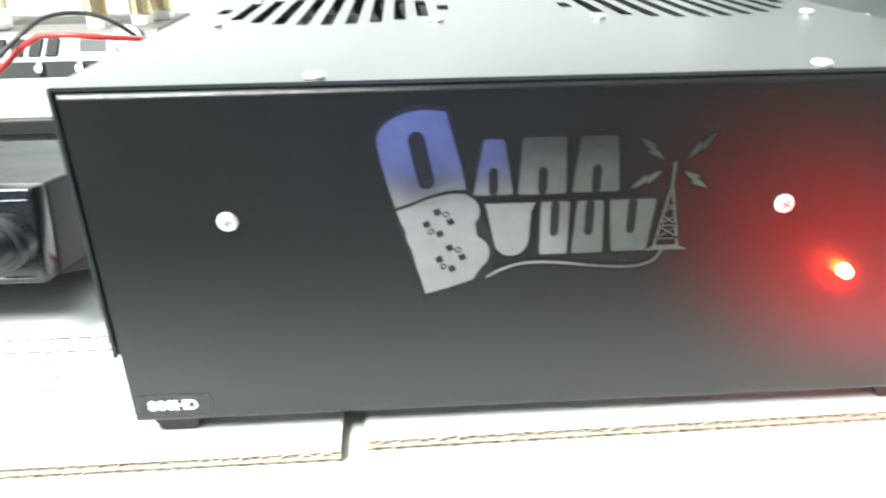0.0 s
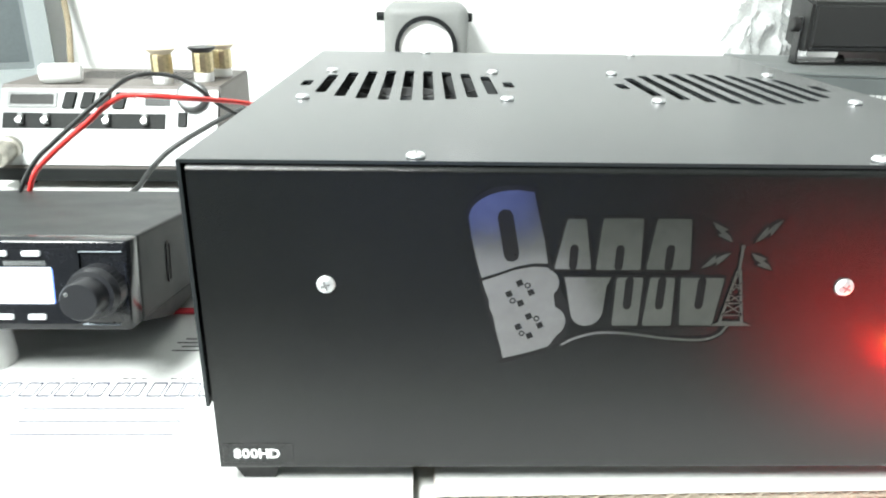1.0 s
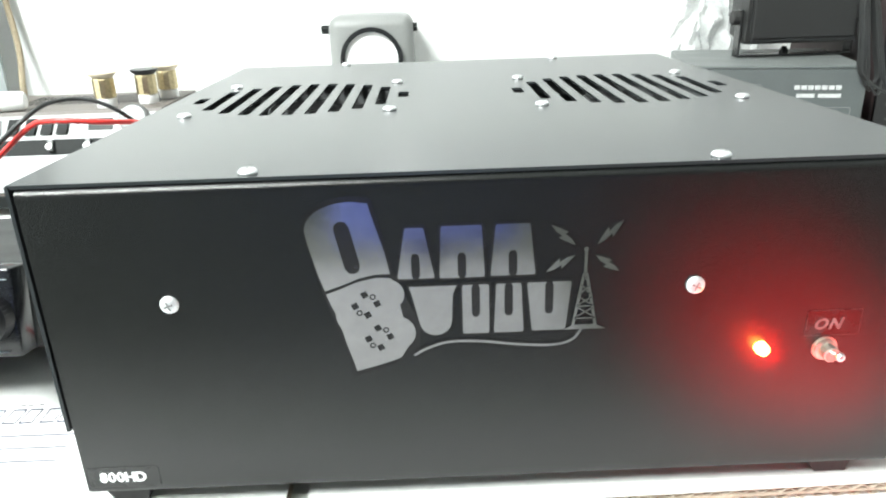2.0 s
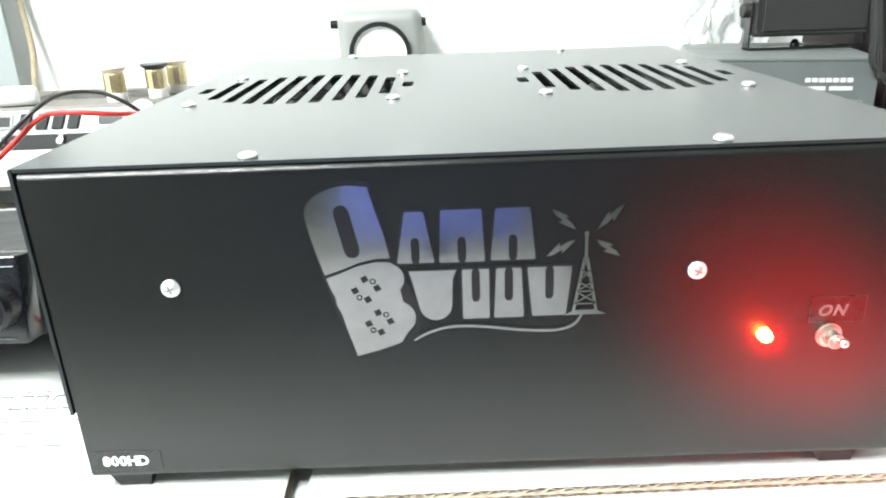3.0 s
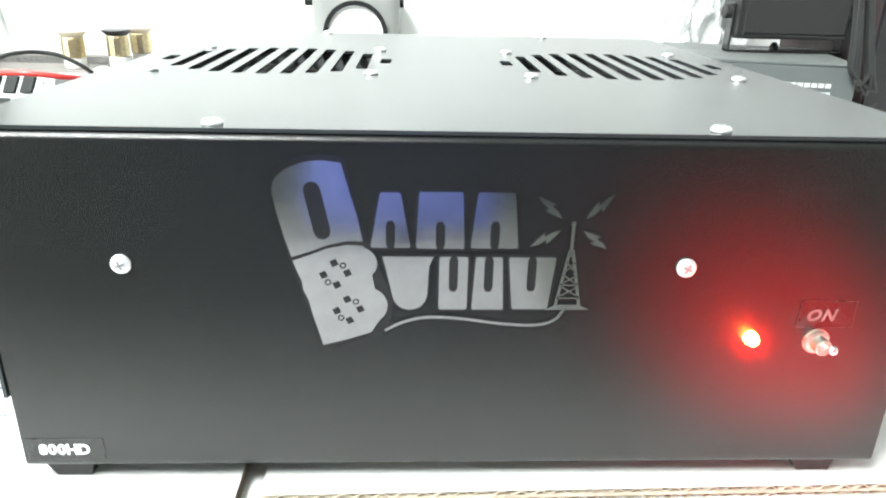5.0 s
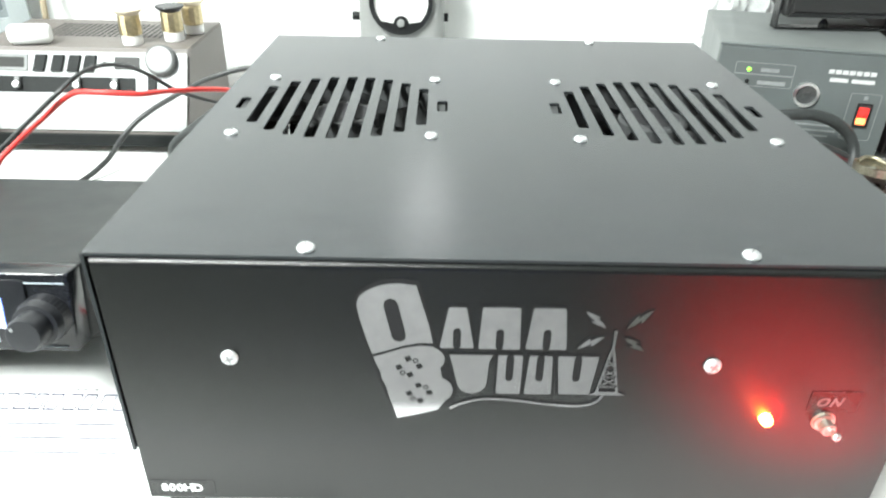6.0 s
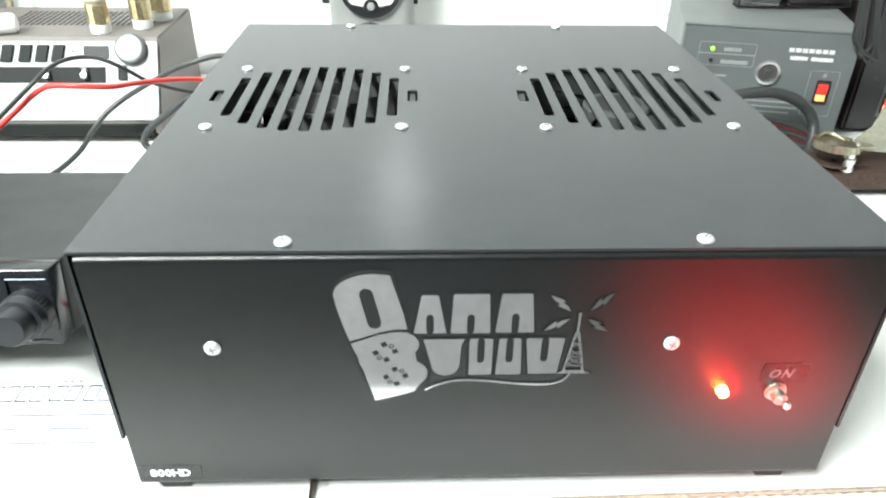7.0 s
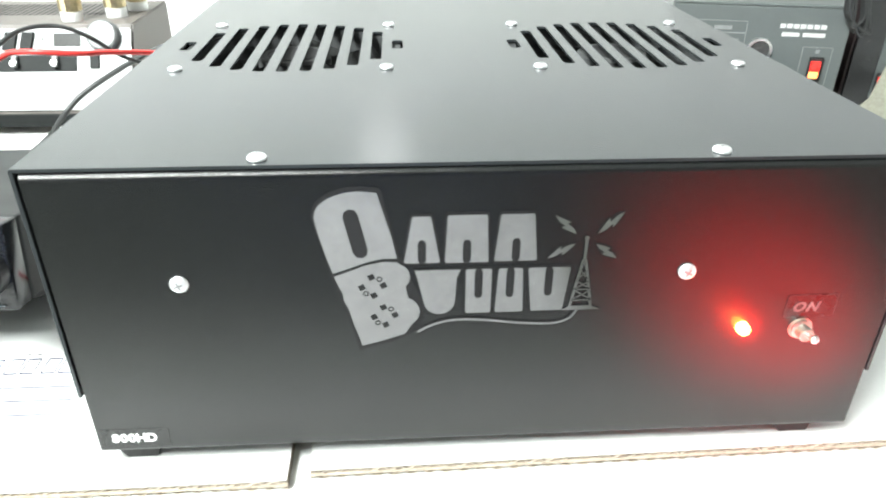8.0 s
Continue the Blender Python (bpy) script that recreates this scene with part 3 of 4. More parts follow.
# upper crest plate: a leaning plate with a round shoulder and a slot
foil([(-0.0335, 0.1028), (-0.0352, 0.1118), (-0.0376, 0.1205), (-0.0402, 0.1305)] + curve([(-0.0465, 0.1313), (-0.0525, 0.1306), (-0.0582, 0.1284), (-0.0622, 0.125), (-0.0636, 0.121)]) +
     [(-0.0625, 0.114), (-0.0602, 0.104), (-0.0581, 0.0968), (-0.052, 0.0988), (-0.045, 0.1015), (-0.039, 0.1028)], rim=0)
bar(-0.0502, 0.1212, -0.0472, 0.1062, 0.0058)
# lower crest plate: two round lobes to its right
foil([(-0.0578, 0.0955), (-0.053, 0.0972), (-0.046, 0.1), (-0.039, 0.1015), (-0.0335, 0.1012)] + arc(-0.0348, 0.0945, 0.0062, 70, -45) + arc(-0.0322, 0.0782, 0.0072, 68, -55) +
     [(-0.031, 0.0675), (-0.039, 0.0648), (-0.0485, 0.0622), (-0.0495, 0.0665), (-0.0515, 0.0735), (-0.053, 0.0805), (-0.0548, 0.0845), (-0.0548, 0.0872), (-0.0562, 0.0905)], rim=0)
for cu, cv in ((-0.0432, 0.0905), (-0.039, 0.0765)):
    for a in (5, 95, 185, 275):
        u, v = cu + 0.0042 * math.cos(radians(a)), cv + 0.0042 * math.sin(radians(a))
        part("inlay", plate([(u + 0.0017 * math.cos(radians(a + q + 20)), v + 0.0017 * math.sin(radians(a + q + 20))) for q in (45, 135, 225, 315)], [], 0.00012, facing(-0.0017)), "sticker_black", emblem)
    for a in (50, 230):
        u, v = cu + 0.0042 * math.cos(radians(a)), cv + 0.0042 * math.sin(radians(a))
        part("inlay", plate(circle(u, v, 0.0012, 12), [circle(u, v, 0.0007, 10)], 0.00012, facing(-0.0017)), "sticker_black", emblem)


def plain_block(u0, u1, v0, v1, top=0.0):
    """A plain block with blunted corners, its top drawn in."""
    h, out = v1 - v0, []
    for side in (1, -1):
        rows = ((0, 0.0004), (0.04, 0), (0.5, 0), (0.96, 0), (1, 0.0004))
        for f, d in rows if side > 0 else rows[::-1]:
            edge = top * f + d
            out.append((u1 - edge if side > 0 else u0 + edge, v0 + f * h))
    return out


for u0, u1, v0, v1, top in ((-0.0312, -0.0167, 0.1005, 0.1205, 0.0035), (-0.0155, 0.002, 0.1003, 0.1208, 0.001), (0.0035, 0.0208, 0.1005, 0.1208, 0.002),
                            (-0.0072, 0.0035, 0.0768, 0.0972, 0), (0.0046, 0.0166, 0.0768, 0.0972, 0.001), (0.0192, 0.0326, 0.077, 0.0972, -0.002)):
    foil(plain_block(u0 + 0.0003, u1 - 0.0003, v0, v1, top))
    # a black slot from one end of each block
    mid, low = (u0 + u1) / 2, v1 > 0.1
    bar(mid, v0 + 0.0012 if low else v0 + 0.0085, mid, v0 + 0.0085 if low else v1 - 0.0012, 0.0032, n=3)
foil([(-0.0268, 0.0972), (-0.0258, 0.0935), (-0.0246, 0.088)] + arc(-0.0172, 0.0828, 0.0062, 185, 355, 8) + [(-0.0105, 0.0935), (-0.009, 0.0972)], rim=0.0006)
# lattice mast with its base, four bolts and the feeding line
foil([(0.0315, 0.0768), (0.0480, 0.0768), (0.0435, 0.0788), (0.0355, 0.0788)], rim=0.0006)
for a, b, w in (((0.0352, 0.0785), (0.0388, 0.1), 0.0011), ((0.0438, 0.0785), (0.0398, 0.1), 0.0011), ((0.0393, 0.098), (0.0393, 0.1095), 0.0011),
                ((0.036, 0.082), (0.0431, 0.0862), 0.0005), ((0.0432, 0.082), (0.0366, 0.0862), 0.0005), ((0.0367, 0.087), (0.0422, 0.0905), 0.0005), ((0.0423, 0.087), (0.0372, 0.0905), 0.0005),
                ((0.0374, 0.0915), (0.0413, 0.0955), 0.0005), ((0.0414, 0.0915), (0.0381, 0.0955), 0.0005), ((0.0357, 0.0815), (0.0433, 0.0815), 0.0005), ((0.0366, 0.0866), (0.0424, 0.0866), 0.0005)):
    bar(*a, *b, w, "foil", "strut")
part("strut", plate(circle(0.0393, 0.1098, 0.0009, 12), [], 0.0002, facing(-0.0015)), "foil", emblem)
for (ua, va), (ub, vb) in (((0.0262, 0.1198), (0.0352, 0.1115)), ((0.0527, 0.1208), (0.0432, 0.1115)), ((0.0245, 0.1012), (0.0352, 0.1075)), ((0.0518, 0.1005), (0.0430, 0.1072))):
    a, b = Vector((ua, va)), Vector((ub, vb))
    w = (b - a).normalized()
    s = Vector((-w.y, w.x))
    n = (b - a).length
    loop = [tuple(a + w * n * f + s * g) for f, g in ((0, 0), (0.3, 0.0012), (0.56, 0.0021), (0.5, 0.0007), (0.75, 0.0009), (1, 0), (0.7, -0.0012), (0.44, -0.002), (0.5, -0.0006), (0.25, -0.0008))]
    foil(loop, rim=0.0008)
line = spline([(-0.026, 0.0682, 0), (-0.0205, 0.0712, 0), (-0.012, 0.0735, 0), (0.0, 0.0732, 0), (0.015, 0.0712, 0), (0.028, 0.0705, 0), (0.0352, 0.0725, 0), (0.0385, 0.0768, 0)], 6)
for wid, mt, deep in ((0.0024, "sticker_black", 0.00125), (0.001, "foil", 0.0015)):
    up, dn = [], []
    for k, p in enumerate(line):
        w = (line[min(k + 1, len(line) - 1)] - line[max(k - 1, 0)]).normalized()
        s = Vector((-w.y, w.x, 0)) * wid / 2
        up.append((p + s)[:2]), dn.append((p - s)[:2])
    part("line", plate([tuple(p) for p in dn + up[::-1]], [], 0.0002, facing(-deep)), mt, emblem)


# ---- two-way radio, its front propped on a white cap ----
TILT_R = -math.degrees(math.asin(0.0305 / 0.181))
radio = thing("mobile_radio", "dark mobile radio with a lit white display, propped up in front", "radio", pose(-0.22, 0.2585, 0.0, TILT_R, 0, 0))
RW, RH, RD, RX = 0.178, 0.0468, 0.181, -0.0065
part("case", block(-RW, RX, -RD + 0.012, 0, 0.0005, RH, 0.0016), "radio_case", radio, "dark grey metal case")
lower = plate([(-0.168, 0.0003), (-0.125, -0.0098), (-0.04, -0.0062), (-0.03, 0.0003)], [], RW + RX - 0.012, pose(-RW + 0.011, 0, 0, 90, 0, 90))
part("lower_chassis", lower, "radio_case", radio)
part("side_slot", plate(rounded(-0.003, 0.003, -0.012, 0.012, 0.0029), [rounded(-0.0016, 0.0016, -0.0105, 0.0105, 0.0015)], 0.0008, Matrix.Translation((RX, -0.128, 0.0235)) @ pose(0, 0, 0, 90, 0, 90)), "rubber", radio)
front = part("face", block(-RW, RX, -RD - 0.003, -RD + 0.0119, 0.0005, RH, 0.0018, 3), "radio_face", radio, "glossy black front face", smooth=True)
YF = -RD - 0.003
part("bezel", plate(rounded(-RW + 0.018, -0.0295, 0.0045, RH - 0.004, 0.003), [rounded(-RW + 0.028, -0.0425, 0.0145, 0.0335, 0.0012)], 0.0016, facing(YF)), "radio_face", front)
part("display", block(-RW + 0.0282, -0.0440, YF - 0.0006, YF - 0.0001, 0.0147, 0.0333), "screen", front, "lit white display")
part("display_edge", block(-0.0440, -0.0427, YF - 0.0006, YF - 0.0001, 0.0147, 0.0333), "screen_edge", front)
part("brand_bar", block(-0.066, -0.0455, YF - 0.002, YF - 0.0016, 0.0345, 0.0367), "radio_trim", front)
for x in (-0.052, -0.068, -0.084, -0.1, -0.116, -0.132):
    for z in (0.0405, 0.0082):
        part("button", block(x - 0.0045, x + 0.0045, YF - 0.0032, YF + 0.001, z - 0.0014, z + 0.0014, 0.0008), "button", front, "pale lit key")
for z0, z1, u0, u1 in ((0.0408, 0.0415, -0.031, -0.0085), (0.0035, 0.0043, -0.031, -0.012)):
    part("trim", block(u0, u1, YF - 0.0009, YF, z0, z1, 0.0003, 1), "radio_line", front)
knob = part("knob", lathe([(0.0132, 0.0), (0.013, 0.008), (0.0125, 0.0085), (0.0119, 0.013), (0.0097, 0.0135), (0.0094, 0.023), (0.0086, 0.0245), (0.0, 0.0248)], 40, facing(YF) @ Matrix.Translation((-0.0205, 0.0222, 0))), "cap_black", front, "black stepped tuning knob", smooth=True)
for k in range(36):
    a = 2 * math.pi * k / 36
    part("rib", block(-0.0205 + 0.0127 * math.cos(a) - 0.0004, -0.0205 + 0.0127 * math.cos(a) + 0.0004, YF - 0.008, YF - 0.001, 0.0222 + 0.0127 * math.sin(a) - 0.0004, 0.0222 + 0.0127 * math.sin(a) + 0.0004), "cap_black", knob)
part("marker", lathe([(0.0011, 0.0), (0.0011, 0.0006), (0, 0.0006)], 10, facing(YF - 0.0246) @ Matrix.Translation((-0.0255, 0.0262, 0))), "radio_trim", knob)

tagged(link("plastic_tub", lathe([(0.0145, 0.0), (0.0145, 0.003), (0.0135, 0.022), (0.012, 0.0255), (0.0, 0.0258)], 28, Matrix.Translation((-0.317, 0.1, 0.0002))), "white_plastic", smooth=True), "white plastic tub propping up the radio", "tub")
tagged(link("plastic_strip", block(-0.241, -0.178, 0.156, 0.1605, 0.0002, 0.0035, 0.001, 1), "red_plastic"), "thin red plastic strip lying on the carton", "strip")

# ---- desktop scanner with three brass spools ----
SL, SR, SF, SB = -0.499, -0.2835, 0.44, 0.60
scanner = thing("desktop_scanner", "brown vinyl desktop receiver with a sloping silver panel", "radio", pose(0, 0, TABLE))
bm = bmesh.new()
sec = [(SF + 0.006, 0.0085), (SF, 0.0105), (SF, 0.0215), (SF + 0.004, 0.0225), (0.4815, 0.0915), (0.4835, 0.0945), (SB, 0.0945), (SB, 0.0085)]
la, lb = [bm.verts.new((SL, y, z)) for y, z in sec], [bm.verts.new((SR, y, z)) for y, z in sec]
for k in range(len(sec)):
    j = (k + 1) % len(sec)
    bm.faces.new((la[k], la[j], lb[j], lb[k]))
bm.faces.new(la), bm.faces.new(lb[::-1])
bmesh.ops.recalc_face_normals(bm, faces=bm.faces)
bmesh.ops.bevel(bm, geom=[e for e in bm.edges if abs(e.verts[0].co.x - e.verts[1].co.x) < 1e-6], offset=0.0015, segments=2, affect="EDGES")
part("case", bm, "scan_case", scanner, "brown vinyl-covered case")
part("base_strip", block(SL + 0.004, SR - 0.006, SF - 0.003, SF + 0.003, 0.009, 0.021, 0.001), "scan_dark", scanner)
for x in (SL + 0.02, SR - 0.02):
    for y in (SF + 0.02, SB - 0.02):
        part("foot", lathe([(0.008, 0.0), (0.009, 0.009)], 14, Matrix.Translation((x, y, 0))), "rubber", scanner)
slope = math.degrees(math.atan2(0.07, 0.0375))
PANEL = Matrix.Translation((SL, SF + 0.0025, 0.0228)) @ pose(0, 0, 0, slope, 0, 0)
PW, PH = SR - SL, math.hypot(0.07, 0.0375)
panel = part("panel", plate(rounded(0.003, PW - 0.001, 0.0005, PH - 0.002, 0.002), [], 0.0015, PANEL), "scan_panel", scanner, "pale silver control panel")
def on_panel(name, u0, u1, v0, v1, w0, w1, material, bevel=0.0004, label=""):
    bm = block(u0, u1, v0, v1, w0, w1, bevel, 1)
    bm.transform(PANEL)
    return part(name, bm, material, panel, label)
U = lambda x: x - SL
def leaning(u, half, v0, v1, lean):
    """The loop of a key whose top leans to one side."""
    return [(u - half - lean, v0), (u + half - lean, v0), (u + half + lean, v1), (u - half + lean, v1)]


for x in (-0.429, -0.4115, -0.3955, -0.38):
    key = leaning(U(x), 0.0052, 0.0575, 0.0735, 0.0016)
    part("key", plate(key, [], 0.0028, PANEL @ Matrix.Translation((0, 0, 0.0014))), "scan_dark", panel, "black key")
on_panel("window", U(-0.488), U(-0.443), 0.0595, 0.0725, 0.0012, 0.002, "smoked", label="smoked display window")
part("window_frame", plate(rounded(U(-0.4895), U(-0.4415), 0.058, 0.074, 0.001), [rounded(U(-0.4865), U(-0.4445), 0.061, 0.071, 0.0008)], 0.0026, PANEL), "dial_silver", panel, "silver window frame")
on_panel("window", U(-0.356), U(-0.331), 0.0605, 0.073, 0.0012, 0.002, "smoked")
on_panel("mark", U(-0.3675), U(-0.3645), 0.067, 0.0685, 0.0012, 0.002, "scan_dark")
slide = on_panel("slide_slot", U(-0.493), U(-0.335), 0.037, 0.0525, 0.0012, 0.0022, "scan_dark", label="dark slot of slide controls")
for x in (-0.4745, -0.45, -0.391, -0.354):
    on_panel("slider", U(x) - 0.0028, U(x) + 0.0028, 0.0405, 0.0515, 0.002, 0.0062, "dial_silver", 0.0008, "chrome slide knob")
    part("slider_tip", lathe([(0.0034, 0.006), (0.0036, 0.0072), (0.003, 0.0088), (0.0, 0.0092)], 14, PANEL @ Matrix.Translation((U(x), 0.0435, 0))), "chrome", panel, smooth=True)
on_panel("switch", U(-0.3225), U(-0.314), 0.0395, 0.054, 0.0012, 0.0035, "scan_dark")
bm = lathe([(0.0158, 0.0014), (0.0158, 0.003), (0.0148, 0.0035), (0.0146, 0.0085), (0.0128, 0.0098), (0.0, 0.01)], 18, PANEL @ Matrix.Translation((U(-0.309), 0.0695, 0)))
part("dial", bm, "dial_silver", panel, "silver turning dial")
bnc = lathe([(0.0125, 0.0), (0.0125, 0.006), (0.0095, 0.007), (0.0095, 0.016), (0.0118, 0.017), (0.0118, 0.029), (0.0105, 0.031), (0.0078, 0.032), (0.0078, 0.044), (0, 0.044)], 22, facing(0.452) @ Matrix.Translation((-0.484, 0.0375, 0)))
part("plug", bnc, "nickel", scanner, "worn nickel aerial plug", smooth=True)
bm = bmesh.new()
for i in range(26):
    for j in range(6):
        x, y = -0.45 + 0.0058 * i, 0.53 + 0.0095 * j
        block(x - 0.0012, x + 0.0012, y - 0.0034, y + 0.0034, 0.0944, 0.0949, bm=bm)
part("grille", bm, "scan_dark", scanner, "rows of small dark vents")

for x, y, capm, lab in ((-0.345, 0.5, "cap_cream", "brass spool with a cream cap on a white base"), (-0.309, 0.518, "cap_black", "brass spool with a black cap on a white base"), (-0.298, 0.55, "cap_cream", "brass spool with a cream cap on a white base")):
    sp = thing("brass_spool", lab, "spool", pose(x, y, TABLE + 0.0946), "brass spools")
    part("base", lathe([(0.0096, 0.0), (0.01, 0.001), (0.01, 0.0085), (0.0092, 0.0092), (0.0, 0.0092)], 24), "white_plastic", sp, smooth=True)
    part("body", lathe([(0.0094, 0.0093), (0.0106, 0.0103), (0.0106, 0.0275), (0.01, 0.0292), (0.0, 0.0292)], 12), "brass", sp)
    part("cap", lathe([(0.0094, 0.0292), (0.0136, 0.0328), (0.0141, 0.034), (0.0136, 0.0347), (0.0, 0.0349)], 28), capm, sp, smooth=True)

tagged(link("foam_plug", lathe([(0.0, -0.019), (0.0075, -0.019), (0.0095, -0.0165), (0.01, 0.0), (0.0095, 0.0165), (0.0075, 0.019), (0.0, 0.019)], 20, pose(-0.443, 0.492, TABLE + 0.1046, 0, 90, 12)), "white_plastic", smooth=True), "white foam plug lying on the receiver", "foam plug")

# ---- grey case and batten behind the scanner ----
case = thing("instrument_case", "pale grey enamelled instrument case with a recessed panel", "instrument", pose(-0.512, 0.622, TABLE, 0, 0, 24))
part("frame", plate(rounded(-0.17, 0.0, 0.0, 0.34, 0.005), [rounded(-0.156, -0.021, 0.09, 0.325, 0.004)], 0.02, Matrix.Translation((0, 0.02, 0)) @ UPRIGHT), "case_grey", case, "pale grey outer frame")
part("border", plate(rounded(-0.1565, -0.0205, 0.0895, 0.3255, 0.004), [rounded(-0.145, -0.026, 0.097, 0.315, 0.003)], 0.006, Matrix.Translation((0, 0.018, 0)) @ UPRIGHT), "case_mid", case)
part("inset", block(-0.146, -0.025, 0.0185, 0.0225, 0.096, 0.316), "case_inset", case, "darker grey recessed panel")
part("back", block(-0.168, -0.002, 0.021, 0.028, 0.002, 0.338, 0.002), "case_grey", case)
tagged(link("brown_string", tube([(-0.489, 0.606, TABLE), (-0.492, 0.62, 0.09), (-0.4985, 0.643, 0.15), (-0.515, 0.652, 0.30)], 0.0036, 8, 6), "wood"), "thin brown string hanging down the wall", "string")

# ---- round meter in a grey case ----
meter = thing("panel_meter", "grey meter box with a round black-rimmed white dial", "meter", pose(-0.0785, 0.585, TABLE))
part("case", block(-0.0475, 0.0475, 0.0, 0.066, 0.0, 0.171, 0.014, 5), "meter_grey", meter, "grey plastic case", smooth=True)
part("rim", plate(circle(0, 0.1235, 0.0348, 48), [circle(0, 0.1235, 0.0298, 48)], 0.005, facing(0.0)), "black_gloss", meter, "black dial rim")
dial = part("dial", plate(circle(0, 0.1235, 0.0299, 40), [], 0.001, facing(0.0)), "meter_face", meter, "white dial")
for k in range(17):
    a = radians(150 - 7.5 * k)
    r0, r1 = 0.0205, 0.0235 if k % 4 else 0.025
    p, q = Vector((r0 * math.cos(a), -0.0011, 0.116 + r0 * math.sin(a))), Vector((r1 * math.cos(a), -0.0011, 0.116 + r1 * math.sin(a)))
    part("tick", tube([p, q], 0.00022, 4, 1, smooth_path=False), "ps_print", dial)
part("needle", tube([(0, -0.002, 0.101), (-0.014, -0.002, 0.131)], 0.0003, 5, 1, smooth_path=False), "ps_print", dial)
pivot = plate(arc(0, 0.1235, 0.0305, 222, 318, 10) + arc(0, 0.1005, 0.0085, 0, 180, 10), [], 0.0022, facing(-0.0008))
part("pivot_cover", pivot, "black_gloss", meter, "black pivot cover")
part("pivot_screw", lathe([(0.0042, 0.0), (0.0042, 0.003), (0.003, 0.0038), (0, 0.004)], 16, facing(-0.003) @ Matrix.Translation((0, 0.1015, 0))), "meter_grey", meter)
for s in (-1, 1):
    for z in (0.1035, 0.1555):
        part("thumb_nut", lathe([(0.0048, 0), (0.0048, 0.008), (0.0042, 0.0086), (0, 0.0086)], 14, Matrix.Translation((0.0475 * s if s < 0 else 0.0435, 0.02, z)) @ pose(0, 0, 0, 0, 90 * s, 0)), "scan_dark", meter, "small grey thumb nut")
tagged(link("meter_lead", tube([(-0.1, 0.579, 0.069), (-0.085, 0.572, 0.078), (-0.074, 0.573, 0.077), (-0.062, 0.576, 0.068), (-0.05, 0.57, 0.04), (-0.03, 0.55, 0.0)], 0.0018, 8, 8), "wire_black"), "short black lead across the meter's foot", "cable")


# ---- power supplies, speaker and cables on the other side ----
def rocker(parent, x, z, y):
    sw = part("power_switch", plate(rounded(x - 0.0064, x + 0.0064, z - 0.011, z + 0.0115, 0.001), [rounded(x - 0.005, x + 0.005, z - 0.0095, z + 0.0098, 0.0006)], 0.0016, facing(y)), "black_gloss", parent, "red lit rocker switch")
    part("rocker", block(x - 0.0044, x + 0.0044, y - 0.003, y + 0.001, z - 0.002, z + 0.0075, 0.0008), "rocker", sw)
    part("rocker_lens", block(x - 0.0041, x + 0.0041, y - 0.0022, y + 0.001, z - 0.0085, z - 0.002, 0.0012), "rocker_hot", sw)


supply = thing("power_supply", "dark grey steel bench power supply with lit red switch", "power supply", pose(0.3009, 0.4269, TABLE, 0, 0, -13))
part("case", block(-0.0755, 0.0845, 0.002, 0.15, 0.004, 0.1215, 0.0012), "ps_case", supply, "grey steel case")
part("case_edge", block(-0.0755, 0.0845, -0.0022, 0.002, 0.1195, 0.1218, 0.0006, 1), "ps_face", supply)
for x in (-0.06, 0.06):
    for y in (0.02, 0.13):
        part("foot", lathe([(0.007, 0.0), (0.008, 0.0042)], 12, Matrix.Translation((x, y, 0))), "rubber", supply)
face = part("face", block(-0.0745, 0.0835, -0.0015, 0.002, 0.006, 0.1193, 0.0008), "ps_face", supply, "dark grey face plate")
PY = -0.0016
def ps_frame(u0, u1, v0, v1, w=0.0005):
    part("printed_frame", plate(rounded(u0, u1, v0, v1, 0.0015), [rounded(u0 + w, u1 - w, v0 + w, v1 - w, 0.0012)], 0.00015, facing(PY)), "ps_print", face)
def ps_bar(u0, u1, v0, v1, material="ps_print"):
    part("printed_bar", block(u0, u1, PY - 0.00025, PY + 0.0003, v0, v1), material, face)
ps_frame(-0.0585, -0.006, 0.0945, 0.1055)
ps_frame(-0.0585, -0.006, 0.083, 0.0945)
ps_bar(-0.0355, -0.0195, 0.0973, 0.1007)
ps_bar(-0.0365, -0.0115, 0.0852, 0.0888)
for k, (a, b) in enumerate(((-0.049, -0.028), (-0.044, -0.033))):
    ps_bar(a, b, 0.0725 - 0.0045 * k, 0.0745 - 0.0045 * k)
# maker's mark as plain bars
for u in range(7):
    ps_bar(0.0228 + 0.0059 * u, 0.0276 + 0.0059 * u, 0.1005, 0.1044, "mark_ink")
for u0, u1 in ((0.0255, 0.041), (0.044, 0.0635)):
    ps_bar(u0, u1, 0.0932, 0.0968, "mark_ink")
for k in range(4):
    ps_bar(-0.022 + 0.004 * (k % 2), 0.043 - 0.006 * (k % 2), 0.0555 - 0.0052 * k, 0.057 - 0.0052 * k)
ps_frame(0.047, 0.0735, 0.04, 0.0845)
ps_bar(0.0588, 0.0622, 0.0785, 0.082)
for u, v, mt, lb in ((-0.046, 0.099, "led_green", "lit green indicator"), (-0.0458, 0.0878, "black_gloss", "unlit dark indicator")):
    part("indicator", lathe([(0.002, 0), (0.002, 0.0012), (0.0012, 0.002), (0, 0.0023)], 14, facing(PY) @ Matrix.Translation((u, v, 0))), mt, face, lb)
sock = part("socket", plate(circle(0.0086, 0.0794, 0.0113, 32), [circle(0.0086, 0.0794, 0.0091, 32)], 0.0028, facing(PY)), "chrome", face, "chrome-ringed lighter socket")
